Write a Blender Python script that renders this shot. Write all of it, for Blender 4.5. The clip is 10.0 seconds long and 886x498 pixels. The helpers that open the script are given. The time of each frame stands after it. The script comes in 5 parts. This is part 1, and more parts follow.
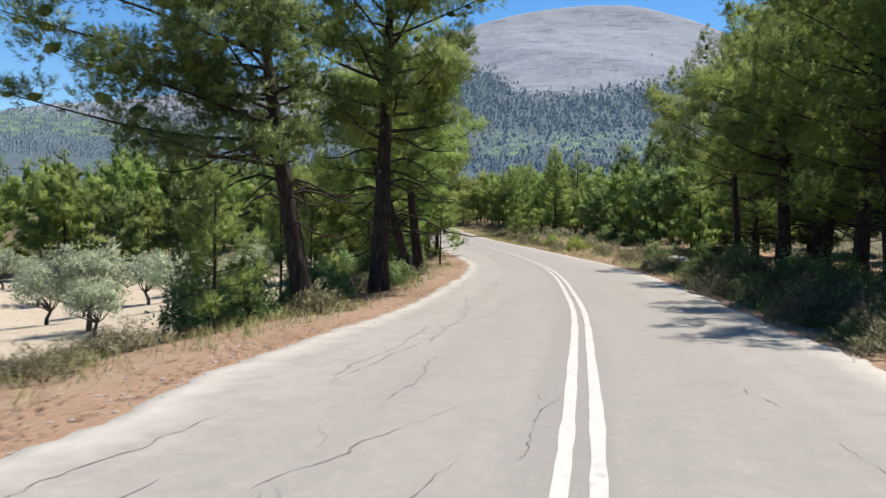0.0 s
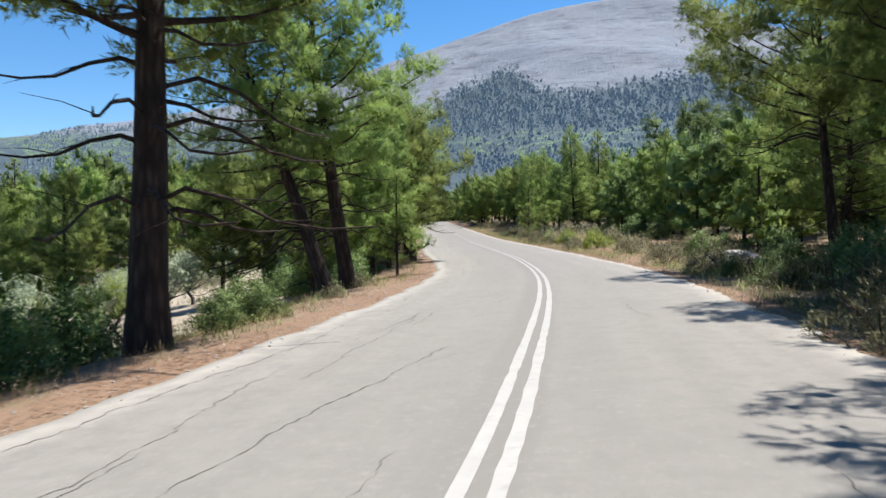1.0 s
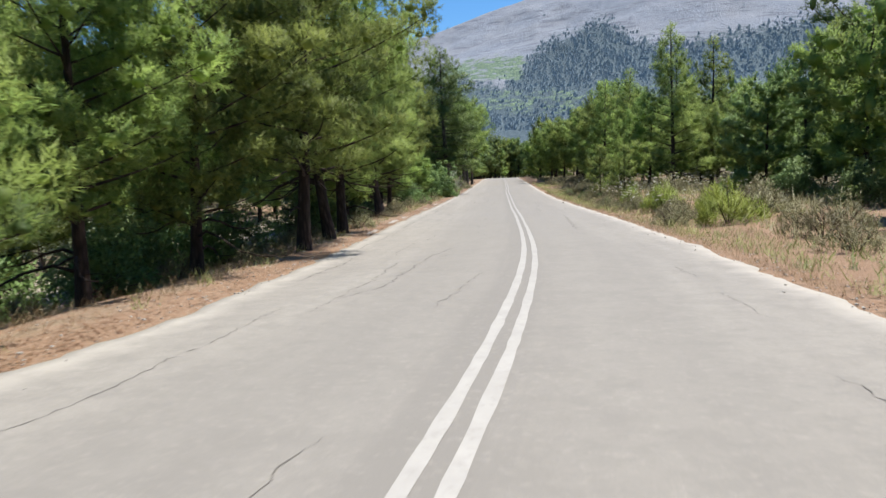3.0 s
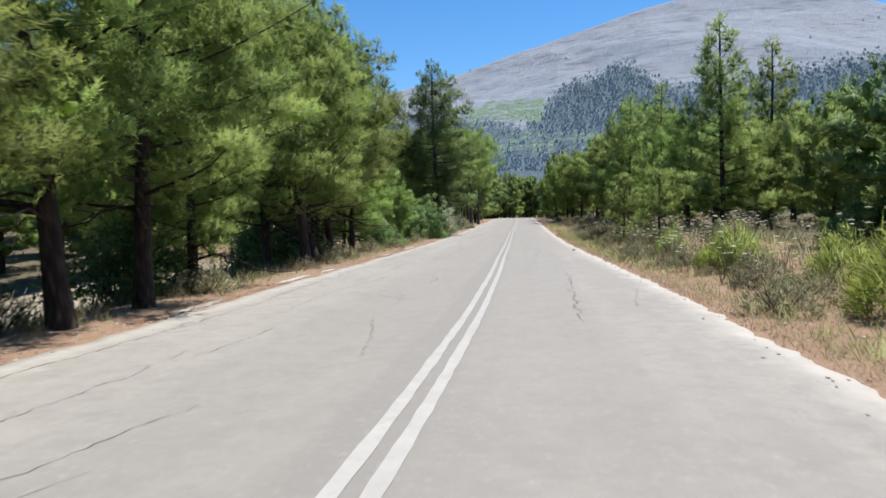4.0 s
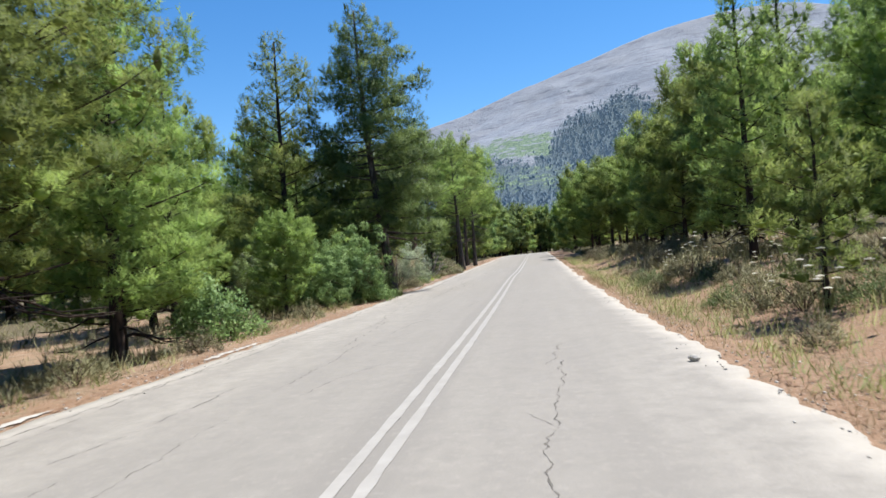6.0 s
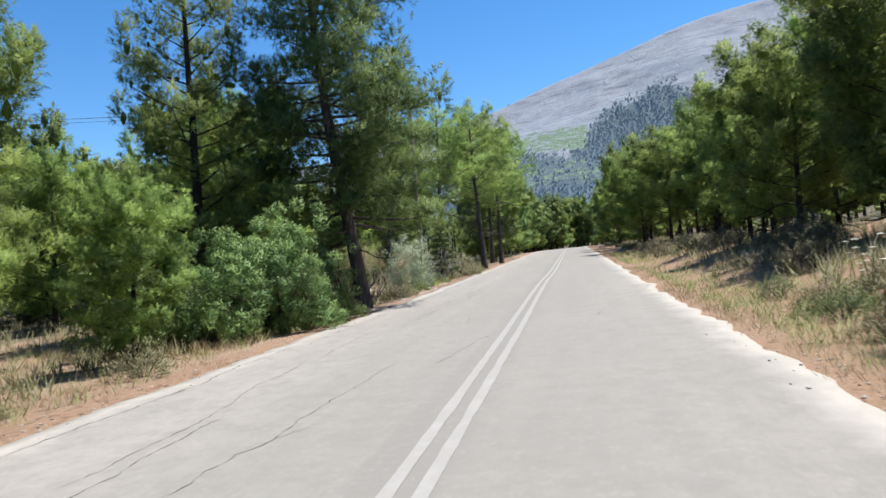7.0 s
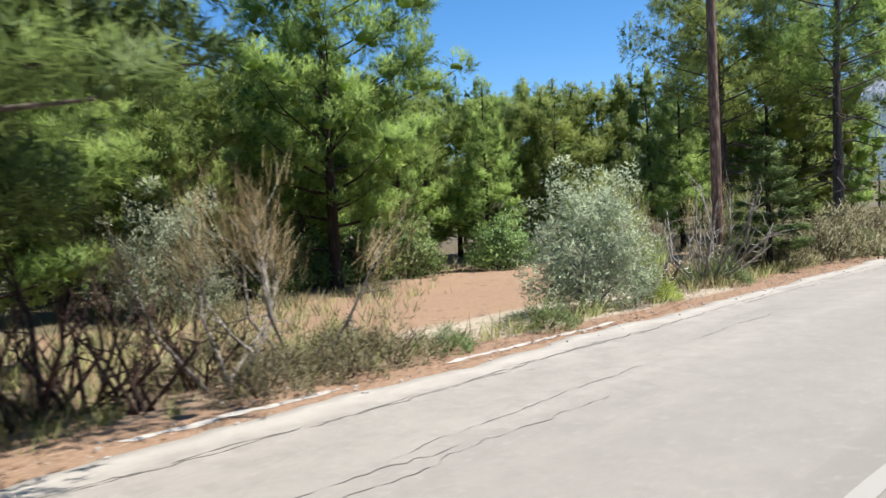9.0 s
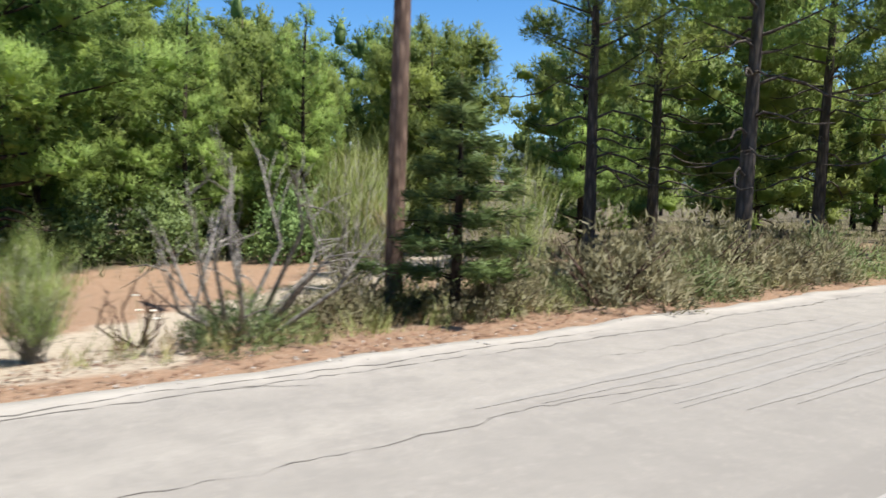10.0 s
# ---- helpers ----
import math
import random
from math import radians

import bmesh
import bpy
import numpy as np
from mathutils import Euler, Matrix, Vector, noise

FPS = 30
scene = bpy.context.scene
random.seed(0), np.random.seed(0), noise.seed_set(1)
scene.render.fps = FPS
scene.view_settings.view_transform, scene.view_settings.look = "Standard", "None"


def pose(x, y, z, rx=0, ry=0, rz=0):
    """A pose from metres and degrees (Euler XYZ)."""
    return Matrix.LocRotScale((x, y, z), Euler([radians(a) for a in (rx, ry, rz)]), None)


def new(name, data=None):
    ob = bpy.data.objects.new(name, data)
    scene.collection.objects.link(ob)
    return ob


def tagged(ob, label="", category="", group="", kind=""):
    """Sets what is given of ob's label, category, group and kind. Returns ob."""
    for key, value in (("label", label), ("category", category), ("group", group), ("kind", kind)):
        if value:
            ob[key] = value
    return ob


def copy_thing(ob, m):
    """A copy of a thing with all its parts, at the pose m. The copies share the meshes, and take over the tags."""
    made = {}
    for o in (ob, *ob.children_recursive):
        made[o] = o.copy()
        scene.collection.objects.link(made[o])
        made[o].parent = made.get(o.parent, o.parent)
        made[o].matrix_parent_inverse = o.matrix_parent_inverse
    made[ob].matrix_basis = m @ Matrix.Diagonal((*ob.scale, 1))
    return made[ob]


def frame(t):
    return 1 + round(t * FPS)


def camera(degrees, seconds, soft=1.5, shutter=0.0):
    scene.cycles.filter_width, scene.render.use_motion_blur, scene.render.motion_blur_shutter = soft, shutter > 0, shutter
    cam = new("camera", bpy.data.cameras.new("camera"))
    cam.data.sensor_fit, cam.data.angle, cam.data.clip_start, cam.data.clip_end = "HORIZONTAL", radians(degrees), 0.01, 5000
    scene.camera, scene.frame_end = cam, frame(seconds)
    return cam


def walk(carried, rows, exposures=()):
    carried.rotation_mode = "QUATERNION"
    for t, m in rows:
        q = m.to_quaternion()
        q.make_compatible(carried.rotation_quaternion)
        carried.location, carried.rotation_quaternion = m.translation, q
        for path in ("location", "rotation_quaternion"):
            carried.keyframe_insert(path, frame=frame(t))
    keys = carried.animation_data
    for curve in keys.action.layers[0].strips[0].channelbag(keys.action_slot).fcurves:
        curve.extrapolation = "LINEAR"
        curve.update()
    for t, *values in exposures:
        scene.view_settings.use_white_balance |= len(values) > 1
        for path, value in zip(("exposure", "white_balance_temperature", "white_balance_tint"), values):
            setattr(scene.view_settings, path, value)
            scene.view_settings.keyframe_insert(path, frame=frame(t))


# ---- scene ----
# ======== camera and its way ========
cam = camera(62.77, 10.0, 1.5, 0.12)
# seconds, place in metres, yaw, pitch and roll in degrees
ROWS = [
    (0.0, -0.052, -0.071, 1.368, 0.016, -1.551, -1.161),
    (0.5, 1.586, 6.137, 1.212, 1.024, -0.734, -0.018),
    (1.0, 3.008, 12.137, 1.073, 2.366, -1.299, 1.359),
    (1.5, 4.057, 18.113, 0.965, 4.152, -3.006, 1.394),
    (2.0, 4.907, 24.062, 0.929, 6.300, -4.135, 1.034),
    (3.5, 6.378, 42.688, 0.903, 10.222, -4.565, 0.444),
    (4.0, 6.527, 48.697, 0.947, 10.882, -1.414, -0.145),
    (4.5, 6.463, 54.723, 1.036, 10.909, 2.603, 0.384),
    (5.0, 6.084, 60.877, 1.123, 11.420, 3.021, 0.449),
    (5.5, 5.648, 66.905, 1.224, 11.956, 2.925, 2.865),
    (6.0, 5.149, 72.870, 1.354, 12.236, 1.931, 4.229),
    (7.5, 3.327, 90.723, 1.696, 21.394, 1.825, 5.000),
    (8.0, 2.812, 96.580, 1.843, 35.483, 1.082, 3.255),
    (8.5, 2.481, 102.323, 2.035, 44.235, 0.416, 4.543),
    (9.0, 1.903, 107.907, 2.201, 51.980, -0.909, 2.494),
    (9.5, 1.631, 113.574, 2.307, 58.176, -2.162, -0.515),
    (10.0, 1.311, 119.256, 2.479, 59.444, -3.007, -1.954),
]
walk(cam, [(t, pose(x, y, z, 90 + pitch, roll, yaw)) for t, x, y, z, yaw, pitch, roll in ROWS], [(0.0, 0.76, 6460, 10), (1.0, 0.78, 6180, 10), (2.0, 0.76, 6330, 10), (3.5, 0.74, 6200, 10), (4.5, 0.83, 6080, 10), (5.5, 0.87, 6200, 10), (6.0, 0.87, 6180, 10), (7.5, 0.90, 6120, 10), (9.0, 0.98, 6300, 10), (10.0, 0.98, 6350, 10)])

# ======== light ========
SUN_ELEVATION, SUN_AZIMUTH = 68.0, 52.0  # azimuth: degrees to the right of the way ahead
world = bpy.data.worlds.new("sky")
scene.world = world
world.use_nodes = True
wt = world.node_tree
sky = wt.nodes.new("ShaderNodeTexSky")
sky.sky_type, sky.sun_disc = "NISHITA", False
sky.sun_elevation, sky.sun_rotation = radians(SUN_ELEVATION), radians(SUN_AZIMUTH)
sky.air_density, sky.dust_density, sky.ozone_density = 1.0, 0.05, 2.0
sky.altitude = 600
wt.nodes["Background"].inputs["Strength"].default_value = 0.093
tone = wt.nodes.new("ShaderNodeHueSaturation")
tone.inputs["Saturation"].default_value = 1.3
wt.links.new(sky.outputs[0], tone.inputs["Color"])
wt.links.new(tone.outputs[0], wt.nodes["Background"].inputs["Color"])
sun_data = bpy.data.lights.new("sun", "SUN")
sun_data.energy, sun_data.angle, sun_data.color = 5.0, radians(0.53), (1.0, 0.94, 0.85)
sun = new("sun", sun_data)
to_sun = Vector((math.cos(radians(SUN_ELEVATION)) * math.sin(radians(SUN_AZIMUTH)), math.cos(radians(SUN_ELEVATION)) * math.cos(radians(SUN_AZIMUTH)), math.sin(radians(SUN_ELEVATION))))
sun.rotation_euler = to_sun.to_track_quat("Z", "Y").to_euler()
sun.location = (30, 60, 60)

# ======== materials ========
def material(name, rough=0.9):
    m = bpy.data.materials.new(name)
    m.use_nodes = True
    b = m.node_tree.nodes["Principled BSDF"]
    b.inputs["Roughness"].default_value = rough
    b.inputs["Specular IOR Level"].default_value = 0.25
    return m, m.node_tree, b


def node(nt, kind, **values):
    n = nt.nodes.new(kind)
    for key, v in values.items():
        n.inputs[key.replace("_", " ")].default_value = v
    return n


def noise_of(nt, vec, scale, detail=4.0, rough=0.55):
    n = node(nt, "ShaderNodeTexNoise", Scale=scale, Detail=detail, Roughness=rough)
    if vec is not None:
        nt.links.new(vec, n.inputs["Vector"])
    return n.outputs["Fac"]


def ramp(nt, fac, *stops):
    r = nt.nodes.new("ShaderNodeValToRGB")
    els = r.color_ramp.elements
    while len(els) < len(stops):
        els.new(0.5)
    for e, (p, c) in zip(els, stops):
        e.position = p
        e.color = (c, c, c, 1) if isinstance(c, (int, float)) else (*c, 1)
    nt.links.new(fac, r.inputs["Fac"])
    return r.outputs["Color"]


def mix(nt, fac, a, b, blend="MIX"):
    m = nt.nodes.new("ShaderNodeMix")
    m.data_type, m.blend_type = "RGBA", blend
    for sock, v in ((m.inputs[0], fac), (m.inputs[6], a), (m.inputs[7], b)):
        if isinstance(v, bpy.types.NodeSocket):
            nt.links.new(v, sock)
        elif isinstance(v, (int, float)):
            sock.default_value = v
        else:
            sock.default_value = (*v, 1)
    return m.outputs[2]


def maths(nt, op, a, b=0.0, clamp=False):
    m = nt.nodes.new("ShaderNodeMath")
    m.operation, m.use_clamp = op, clamp
    for sock, v in zip(m.inputs, (a, b)):
        if isinstance(v, bpy.types.NodeSocket):
            nt.links.new(v, sock)
        else:
            sock.default_value = v
    return m.outputs[0]


def bump(nt, bsdf, height, strength=0.4, distance=0.02):
    n = node(nt, "ShaderNodeBump", Strength=strength, Distance=distance)
    nt.links.new(height, n.inputs["Height"])
    nt.links.new(n.outputs[0], bsdf.inputs["Normal"])


def coords(nt, which="Object"):
    return nt.nodes.new("ShaderNodeTexCoord").outputs[which]


def asphalt_material():
    m, nt, b = material("old_asphalt", 0.85)
    p = coords(nt)
    sep = nt.nodes.new("ShaderNodeSeparateXYZ")
    nt.links.new(coords(nt, "UV"), sep.inputs[0])
    across, along = sep.outputs[0], sep.outputs[1]
    # long streaks along the wheel tracks
    comb = nt.nodes.new("ShaderNodeCombineXYZ")
    nt.links.new(maths(nt, "MULTIPLY", across, 1.6), comb.inputs[0])
    nt.links.new(maths(nt, "MULTIPLY", along, 0.07), comb.inputs[1])
    streak = noise_of(nt, comb.outputs[0], 1.0, 5.0)
    patch = noise_of(nt, p, 0.35, 5.0, 0.6)
    grain = noise_of(nt, p, 55.0, 6.0, 0.75)
    speck = noise_of(nt, p, 210.0, 2.0)
    c = mix(nt, ramp(nt, streak, (0.3, 0.0), (0.7, 1.0)), (0.232, 0.214, 0.188), (0.315, 0.292, 0.255))
    c = mix(nt, ramp(nt, patch, (0.35, 0.0), (0.75, 0.75)), c, (0.340, 0.313, 0.270))
    c = mix(nt, ramp(nt, grain, (0.3, 0.0), (0.7, 1.0)), mix(nt, 0.5, c, (0.11, 0.105, 0.10)), c)
    c = mix(nt, ramp(nt, speck, (0.52, 0.0), (0.72, 0.5)), c, (0.45, 0.405, 0.36))
    worn = maths(nt, "ADD", maths(nt, "ABSOLUTE", across), maths(nt, "MULTIPLY", maths(nt, "SUBTRACT", streak, 0.5), 1.6))
    c = mix(nt, ramp(nt, maths(nt, "DIVIDE", worn, 5.0), (0.36, 0.55), (0.66, 0.0)), c, (0.205, 0.191, 0.171))
    # a darker tarred seam along the middle
    seam = maths(nt, "ADD", maths(nt, "ABSOLUTE", maths(nt, "ADD", across, 0.12)), maths(nt, "MULTIPLY", maths(nt, "SUBTRACT", noise_of(nt, comb.outputs[0], 2.3, 6.0, 0.65), 0.5), 0.7))
    c = mix(nt, ramp(nt, seam, (0.28, 0.5), (0.46, 0.0)), c, (0.185, 0.172, 0.155))
    blotch = noise_of(nt, p, 3.1, 7.0, 0.72)
    c = mix(nt, ramp(nt, blotch, (0.38, 0.6), (0.56, 0.0)), c, (0.20, 0.186, 0.166))
    c = mix(nt, ramp(nt, noise_of(nt, p, 11.0, 5.0, 0.7), (0.54, 0.0), (0.70, 0.25)), c, (0.37, 0.342, 0.30))
    # pale dust and worn edge paint near both sides
    v = nt.nodes.new("ShaderNodeAttribute")
    v.attribute_name = "margin"
    edge = maths(nt, "ADD", v.outputs["Fac"], maths(nt, "MULTIPLY", maths(nt, "SUBTRACT", noise_of(nt, p, 2.2, 6.0, 0.65), 0.5), 0.9))
    c = mix(nt, ramp(nt, edge, (0.4, 0.0), (0.95, 0.7)), c, (0.41, 0.378, 0.33))
    nt.links.new(c, b.inputs["Base Color"])
    h = mix(nt, 0.35, grain, patch)
    bump(nt, b, h, 0.35, 0.012)
    return m


def paint_material():
    m, nt, b = material("worn_road_paint", 0.7)
    p = coords(nt)
    wear = noise_of(nt, p, 9.0, 8.0, 0.7)
    c = mix(nt, ramp(nt, wear, (0.30, 0.9), (0.46, 0.0)), (0.415, 0.395, 0.362), (0.28, 0.265, 0.24))
    c = mix(nt, ramp(nt, noise_of(nt, p, 1.1, 4.0), (0.4, 0.0), (0.8, 0.6)), c, (0.38, 0.365, 0.345))
    # the paint is older and thinner further along the way
    sep = nt.nodes.new("ShaderNodeSeparateXYZ")
    nt.links.new(p, sep.inputs[0])
    old = maths(nt, "ADD", maths(nt, "DIVIDE", sep.outputs[1], 125.0), maths(nt, "MULTIPLY", maths(nt, "SUBTRACT", noise_of(nt, p, 2.6, 7.0, 0.7), 0.5), 0.9))
    c = mix(nt, ramp(nt, old, (0.05, 0.0), (0.75, 0.96)), c, (0.278, 0.263, 0.24))
    nt.links.new(c, b.inputs["Base Color"])
    bump(nt, b, noise_of(nt, p, 60.0, 4.0), 0.3, 0.006)
    return m


def crack_material():
    m, nt, b = material("crack_dirt", 1.0)
    c = mix(nt, noise_of(nt, coords(nt), 3.0), (0.05, 0.047, 0.043), (0.17, 0.155, 0.135))
    nt.links.new(c, b.inputs["Base Color"])
    return m


def ground_material():
    m, nt, b = material("dry_ground", 1.0)
    p = coords(nt)
    big = noise_of(nt, p, 0.09, 6.0, 0.6)
    mid = noise_of(nt, p, 0.9, 6.0, 0.65)
    fine = noise_of(nt, p, 14.0, 6.0, 0.7)
    c = mix(nt, ramp(nt, mid, (0.35, 0.0), (0.65, 1.0)), (0.27, 0.22, 0.15), (0.46, 0.40, 0.30))
    c = mix(nt, ramp(nt, big, (0.45, 0.0), (0.6, 0.7)), c, (0.15, 0.15, 0.065))
    # red earth beside the asphalt
    v = nt.nodes.new("ShaderNodeAttribute")
    v.attribute_name = "earth"
    red = maths(nt, "ADD", v.outputs["Fac"], maths(nt, "MULTIPLY", maths(nt, "SUBTRACT", mid, 0.5), 0.8))
    c = mix(nt, ramp(nt, red, (0.3, 0.0), (0.62, 0.95)), c, (0.295, 0.182, 0.113))
    s = nt.nodes.new("ShaderNodeAttribute")
    s.attribute_name = "sand"
    pale = maths(nt, "ADD", s.outputs["Fac"], maths(nt, "MULTIPLY", maths(nt, "SUBTRACT", mid, 0.5), 0.8))
    c = mix(nt, ramp(nt, pale, (0.3, 0.0), (0.62, 0.9)), c, (0.45, 0.39, 0.30))
    # dark pine litter, with the shade under the trees painted in as well
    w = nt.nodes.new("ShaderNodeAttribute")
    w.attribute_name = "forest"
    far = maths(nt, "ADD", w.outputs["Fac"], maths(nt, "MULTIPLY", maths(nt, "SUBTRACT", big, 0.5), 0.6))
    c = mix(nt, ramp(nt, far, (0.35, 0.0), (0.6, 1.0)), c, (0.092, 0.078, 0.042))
    c = mix(nt, ramp(nt, fine, (0.25, 0.0), (0.7, 1.0)), mix(nt, 0.55, c, (0.07, 0.05, 0.035)), c)
    c = mix(nt, ramp(nt, noise_of(nt, p, 46.0, 3.0, 0.6), (0.58, 0.0), (0.66, 0.7)), c, (0.42, 0.37, 0.30))
    c = mix(nt, ramp(nt, noise_of(nt, p, 3.2, 7.0, 0.75), (0.56, 0.0), (0.62, 0.65)), c, (0.10, 0.075, 0.05))
    nt.links.new(c, b.inputs["Base Color"])
    bump(nt, b, mix(nt, 0.4, fine, mid), 0.8, 0.06)
    return m


def mountain_material():
    m, nt, b = material("hazed_limestone_mountain", 1.0)
    p = coords(nt)
    sep = nt.nodes.new("ShaderNodeSeparateXYZ")
    nt.links.new(p, sep.inputs[0])
    z = sep.outputs[2]
    n1 = noise_of(nt, p, 0.004, 8.0, 0.62)
    n2 = noise_of(nt, p, 0.02, 8.0, 0.68)
    n3 = noise_of(nt, p, 0.11, 4.0, 0.6)
    # distance haze is mixed into the rock and forest colours as blue-grey
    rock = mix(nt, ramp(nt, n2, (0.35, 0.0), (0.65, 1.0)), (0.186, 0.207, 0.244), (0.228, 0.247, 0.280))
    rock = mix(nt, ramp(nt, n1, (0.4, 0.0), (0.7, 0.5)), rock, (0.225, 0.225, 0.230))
    # broken ledges, scree and single trees high up
    lay = nt.nodes.new("ShaderNodeMapping")
    lay.inputs["Scale"].default_value = (0.004, 0.004, 0.035)
    nt.links.new(p, lay.inputs["Vector"])
    ledge = noise_of(nt, lay.outputs[0], 1.6, 8.0, 0.7)
    rock = mix(nt, ramp(nt, ledge, (0.40, 0.85), (0.46, 0.0)), rock, (0.130, 0.142, 0.172))
    rock = mix(nt, ramp(nt, ledge, (0.60, 0.0), (0.68, 0.55)), rock, (0.275, 0.275, 0.288))
    rock = mix(nt, ramp(nt, n3, (0.66, 0.0), (0.70, 0.7)), rock, (0.10, 0.125, 0.145))
    wood = nt.nodes.new("ShaderNodeAttribute")
    wood.attribute_name = "woods"
    k = maths(nt, "ADD", wood.outputs["Fac"], maths(nt, "MULTIPLY", maths(nt, "SUBTRACT", n2, 0.5), 3.8))
    k = maths(nt, "ADD", k, maths(nt, "MULTIPLY", maths(nt, "SUBTRACT", n3, 0.5), 3.0))
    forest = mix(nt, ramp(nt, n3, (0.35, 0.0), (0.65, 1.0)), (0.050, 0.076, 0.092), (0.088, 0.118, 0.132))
    c = mix(nt, ramp(nt, k, (0.46, 0.0), (0.54, 1.0)), rock, forest)
    mead = nt.nodes.new("ShaderNodeAttribute")
    mead.attribute_name = "meadow"
    k2 = maths(nt, "ADD", mead.outputs["Fac"], maths(nt, "MULTIPLY", maths(nt, "SUBTRACT", n2, 0.5), 2.4))
    green = mix(nt, ramp(nt, n3, (0.4, 0.0), (0.6, 1.0)), (0.065, 0.105, 0.085), (0.175, 0.235, 0.14))
    c = mix(nt, ramp(nt, k2, (0.45, 0.0), (0.55, 1.0)), c, green)
    nt.links.new(c, b.inputs["Base Color"])
    bump(nt, b, mix(nt, 0.5, n2, n3), 0.6, 22.0)
    return m


def bark_material(name, dark, pale, scale=1.0):
    m, nt, b = material(name, 0.95)
    p = coords(nt)
    mp = nt.nodes.new("ShaderNodeMapping")
    mp.inputs["Scale"].default_value = (scale * 7, scale * 7, scale * 1.6)
    nt.links.new(p, mp.inputs["Vector"])
    v = node(nt, "ShaderNodeTexVoronoi", Scale=1.5)
    nt.links.new(mp.outputs[0], v.inputs["Vector"])
    n = noise_of(nt, mp.outputs[0], 1.3, 7.0, 0.7)
    c = mix(nt, ramp(nt, n, (0.3, 0.0), (0.7, 1.0)), dark, pale)
    c = mix(nt, ramp(nt, v.outputs["Distance"], (0.1, 0.0), (0.6, 0.7)), c, tuple(0.4 * q for q in dark))
    nt.links.new(c, b.inputs["Base Color"])
    bump(nt, b, mix(nt, 0.5, n, v.outputs["Distance"]), 1.0, 0.04)
    return m


def leaf_material(name, dark, pale, through_light=0.3, scale=0.9):
    m = bpy.data.materials.new(name)
    m.use_nodes = True
    nt = m.node_tree
    b = nt.nodes["Principled BSDF"]
    b.inputs["Roughness"].default_value = 0.6
    b.inputs["Specular IOR Level"].default_value = 0.3
    p = coords(nt)
    info = nt.nodes.new("ShaderNodeObjectInfo")
    n = noise_of(nt, p, scale, 3.0)
    fine = noise_of(nt, p, scale * 9, 3.0)
    k = maths(nt, "ADD", maths(nt, "MULTIPLY", n, 0.8), maths(nt, "MULTIPLY", fine, 0.2))
    c = mix(nt, ramp(nt, k, (0.32, 0.0), (0.66, 1.0)), dark, pale)
    hue = node(nt, "ShaderNodeHueSaturation", Saturation=1.0)
    nt.links.new(c, hue.inputs["Color"])
    nt.links.new(maths(nt, "ADD", maths(nt, "MULTIPLY", info.outputs["Random"], 0.03), 0.485), hue.inputs["Hue"])
    nt.links.new(maths(nt, "ADD", maths(nt, "MULTIPLY", info.outputs["Random"], 0.4), 0.8), hue.inputs["Value"])
    nt.links.new(hue.outputs[0], b.inputs["Base Color"])
    tr = nt.nodes.new("ShaderNodeBsdfTranslucent")
    nt.links.new(hue.outputs[0], tr.inputs["Color"])
    ms = nt.nodes.new("ShaderNodeMixShader")
    ms.inputs[0].default_value = through_light
    nt.links.new(b.outputs[0], ms.inputs[1])
    nt.links.new(tr.outputs[0], ms.inputs[2])
    nt.links.new(ms.outputs[0], nt.nodes["Material Output"].inputs["Surface"])
    return m


def plain_material(name, a, c2, rough=0.8, scale=6.0, relief=0.3):
    m, nt, b = material(name, rough)
    p = coords(nt)
    n = noise_of(nt, p, scale, 6.0, 0.65)
    nt.links.new(mix(nt, ramp(nt, n, (0.3, 0.0), (0.7, 1.0)), a, c2), b.inputs["Base Color"])
    bump(nt, b, n, relief, 0.02)
    return m


ASPHALT, PAINT, CRACK, GROUND = asphalt_material(), paint_material(), crack_material(), ground_material()
MOUNTAIN = mountain_material()
# tree colour paled and blued to stand for the haze of distance
HAZED_WOOD = plain_material("mountain_forest", (0.150, 0.200, 0.232), (0.195, 0.245, 0.265), 1.0, 0.03, 0.0)
BARK = bark_material("pine_bark", (0.030, 0.022, 0.018), (0.105, 0.072, 0.055))
BARK_GREY = bark_material("grey_pine_bark", (0.07, 0.058, 0.05), (0.22, 0.18, 0.15))
TWIG = bark_material("dry_twigs", (0.24, 0.22, 0.19), (0.52, 0.48, 0.43), 3.0)
TWIG_DARK = bark_material("dark_twigs", (0.06, 0.036, 0.03), (0.20, 0.125, 0.095), 3.0)
NEEDLES = leaf_material("pine_needles", (0.104, 0.160, 0.044), (0.36, 0.45, 0.118), 0.60)
NEEDLES_DARK = leaf_material("dark_pine_needles", (0.065, 0.110, 0.036), (0.235, 0.32, 0.092), 0.42)
FIR_LEAF = leaf_material("fir_needles", (0.055, 0.105, 0.033), (0.21, 0.30, 0.095), 0.33)
HEATH_LEAF = leaf_material("heath_leaves", (0.06, 0.095, 0.035), (0.17, 0.22, 0.075), 0.3)
BUSH_LEAF = leaf_material("shrub_leaves", (0.072, 0.132, 0.042), (0.26, 0.355, 0.118), 0.38, 1.5)
OLIVE_LEAF = leaf_material("olive_leaves", (0.20, 0.245, 0.155), (0.43, 0.475, 0.32), 0.42, 1.5)
BROOM_LEAF = leaf_material("broom_stems", (0.10, 0.15, 0.035), (0.25, 0.30, 0.09), 0.3, 1.5)
LIME_LEAF = leaf_material("spurge_leaves", (0.13, 0.18, 0.030), (0.32, 0.37, 0.065), 0.35, 1.5)
SCRUB_LEAF = leaf_material("scrub_leaves", (0.080, 0.082, 0.040), (0.25, 0.225, 0.125), 0.28, 1.2)
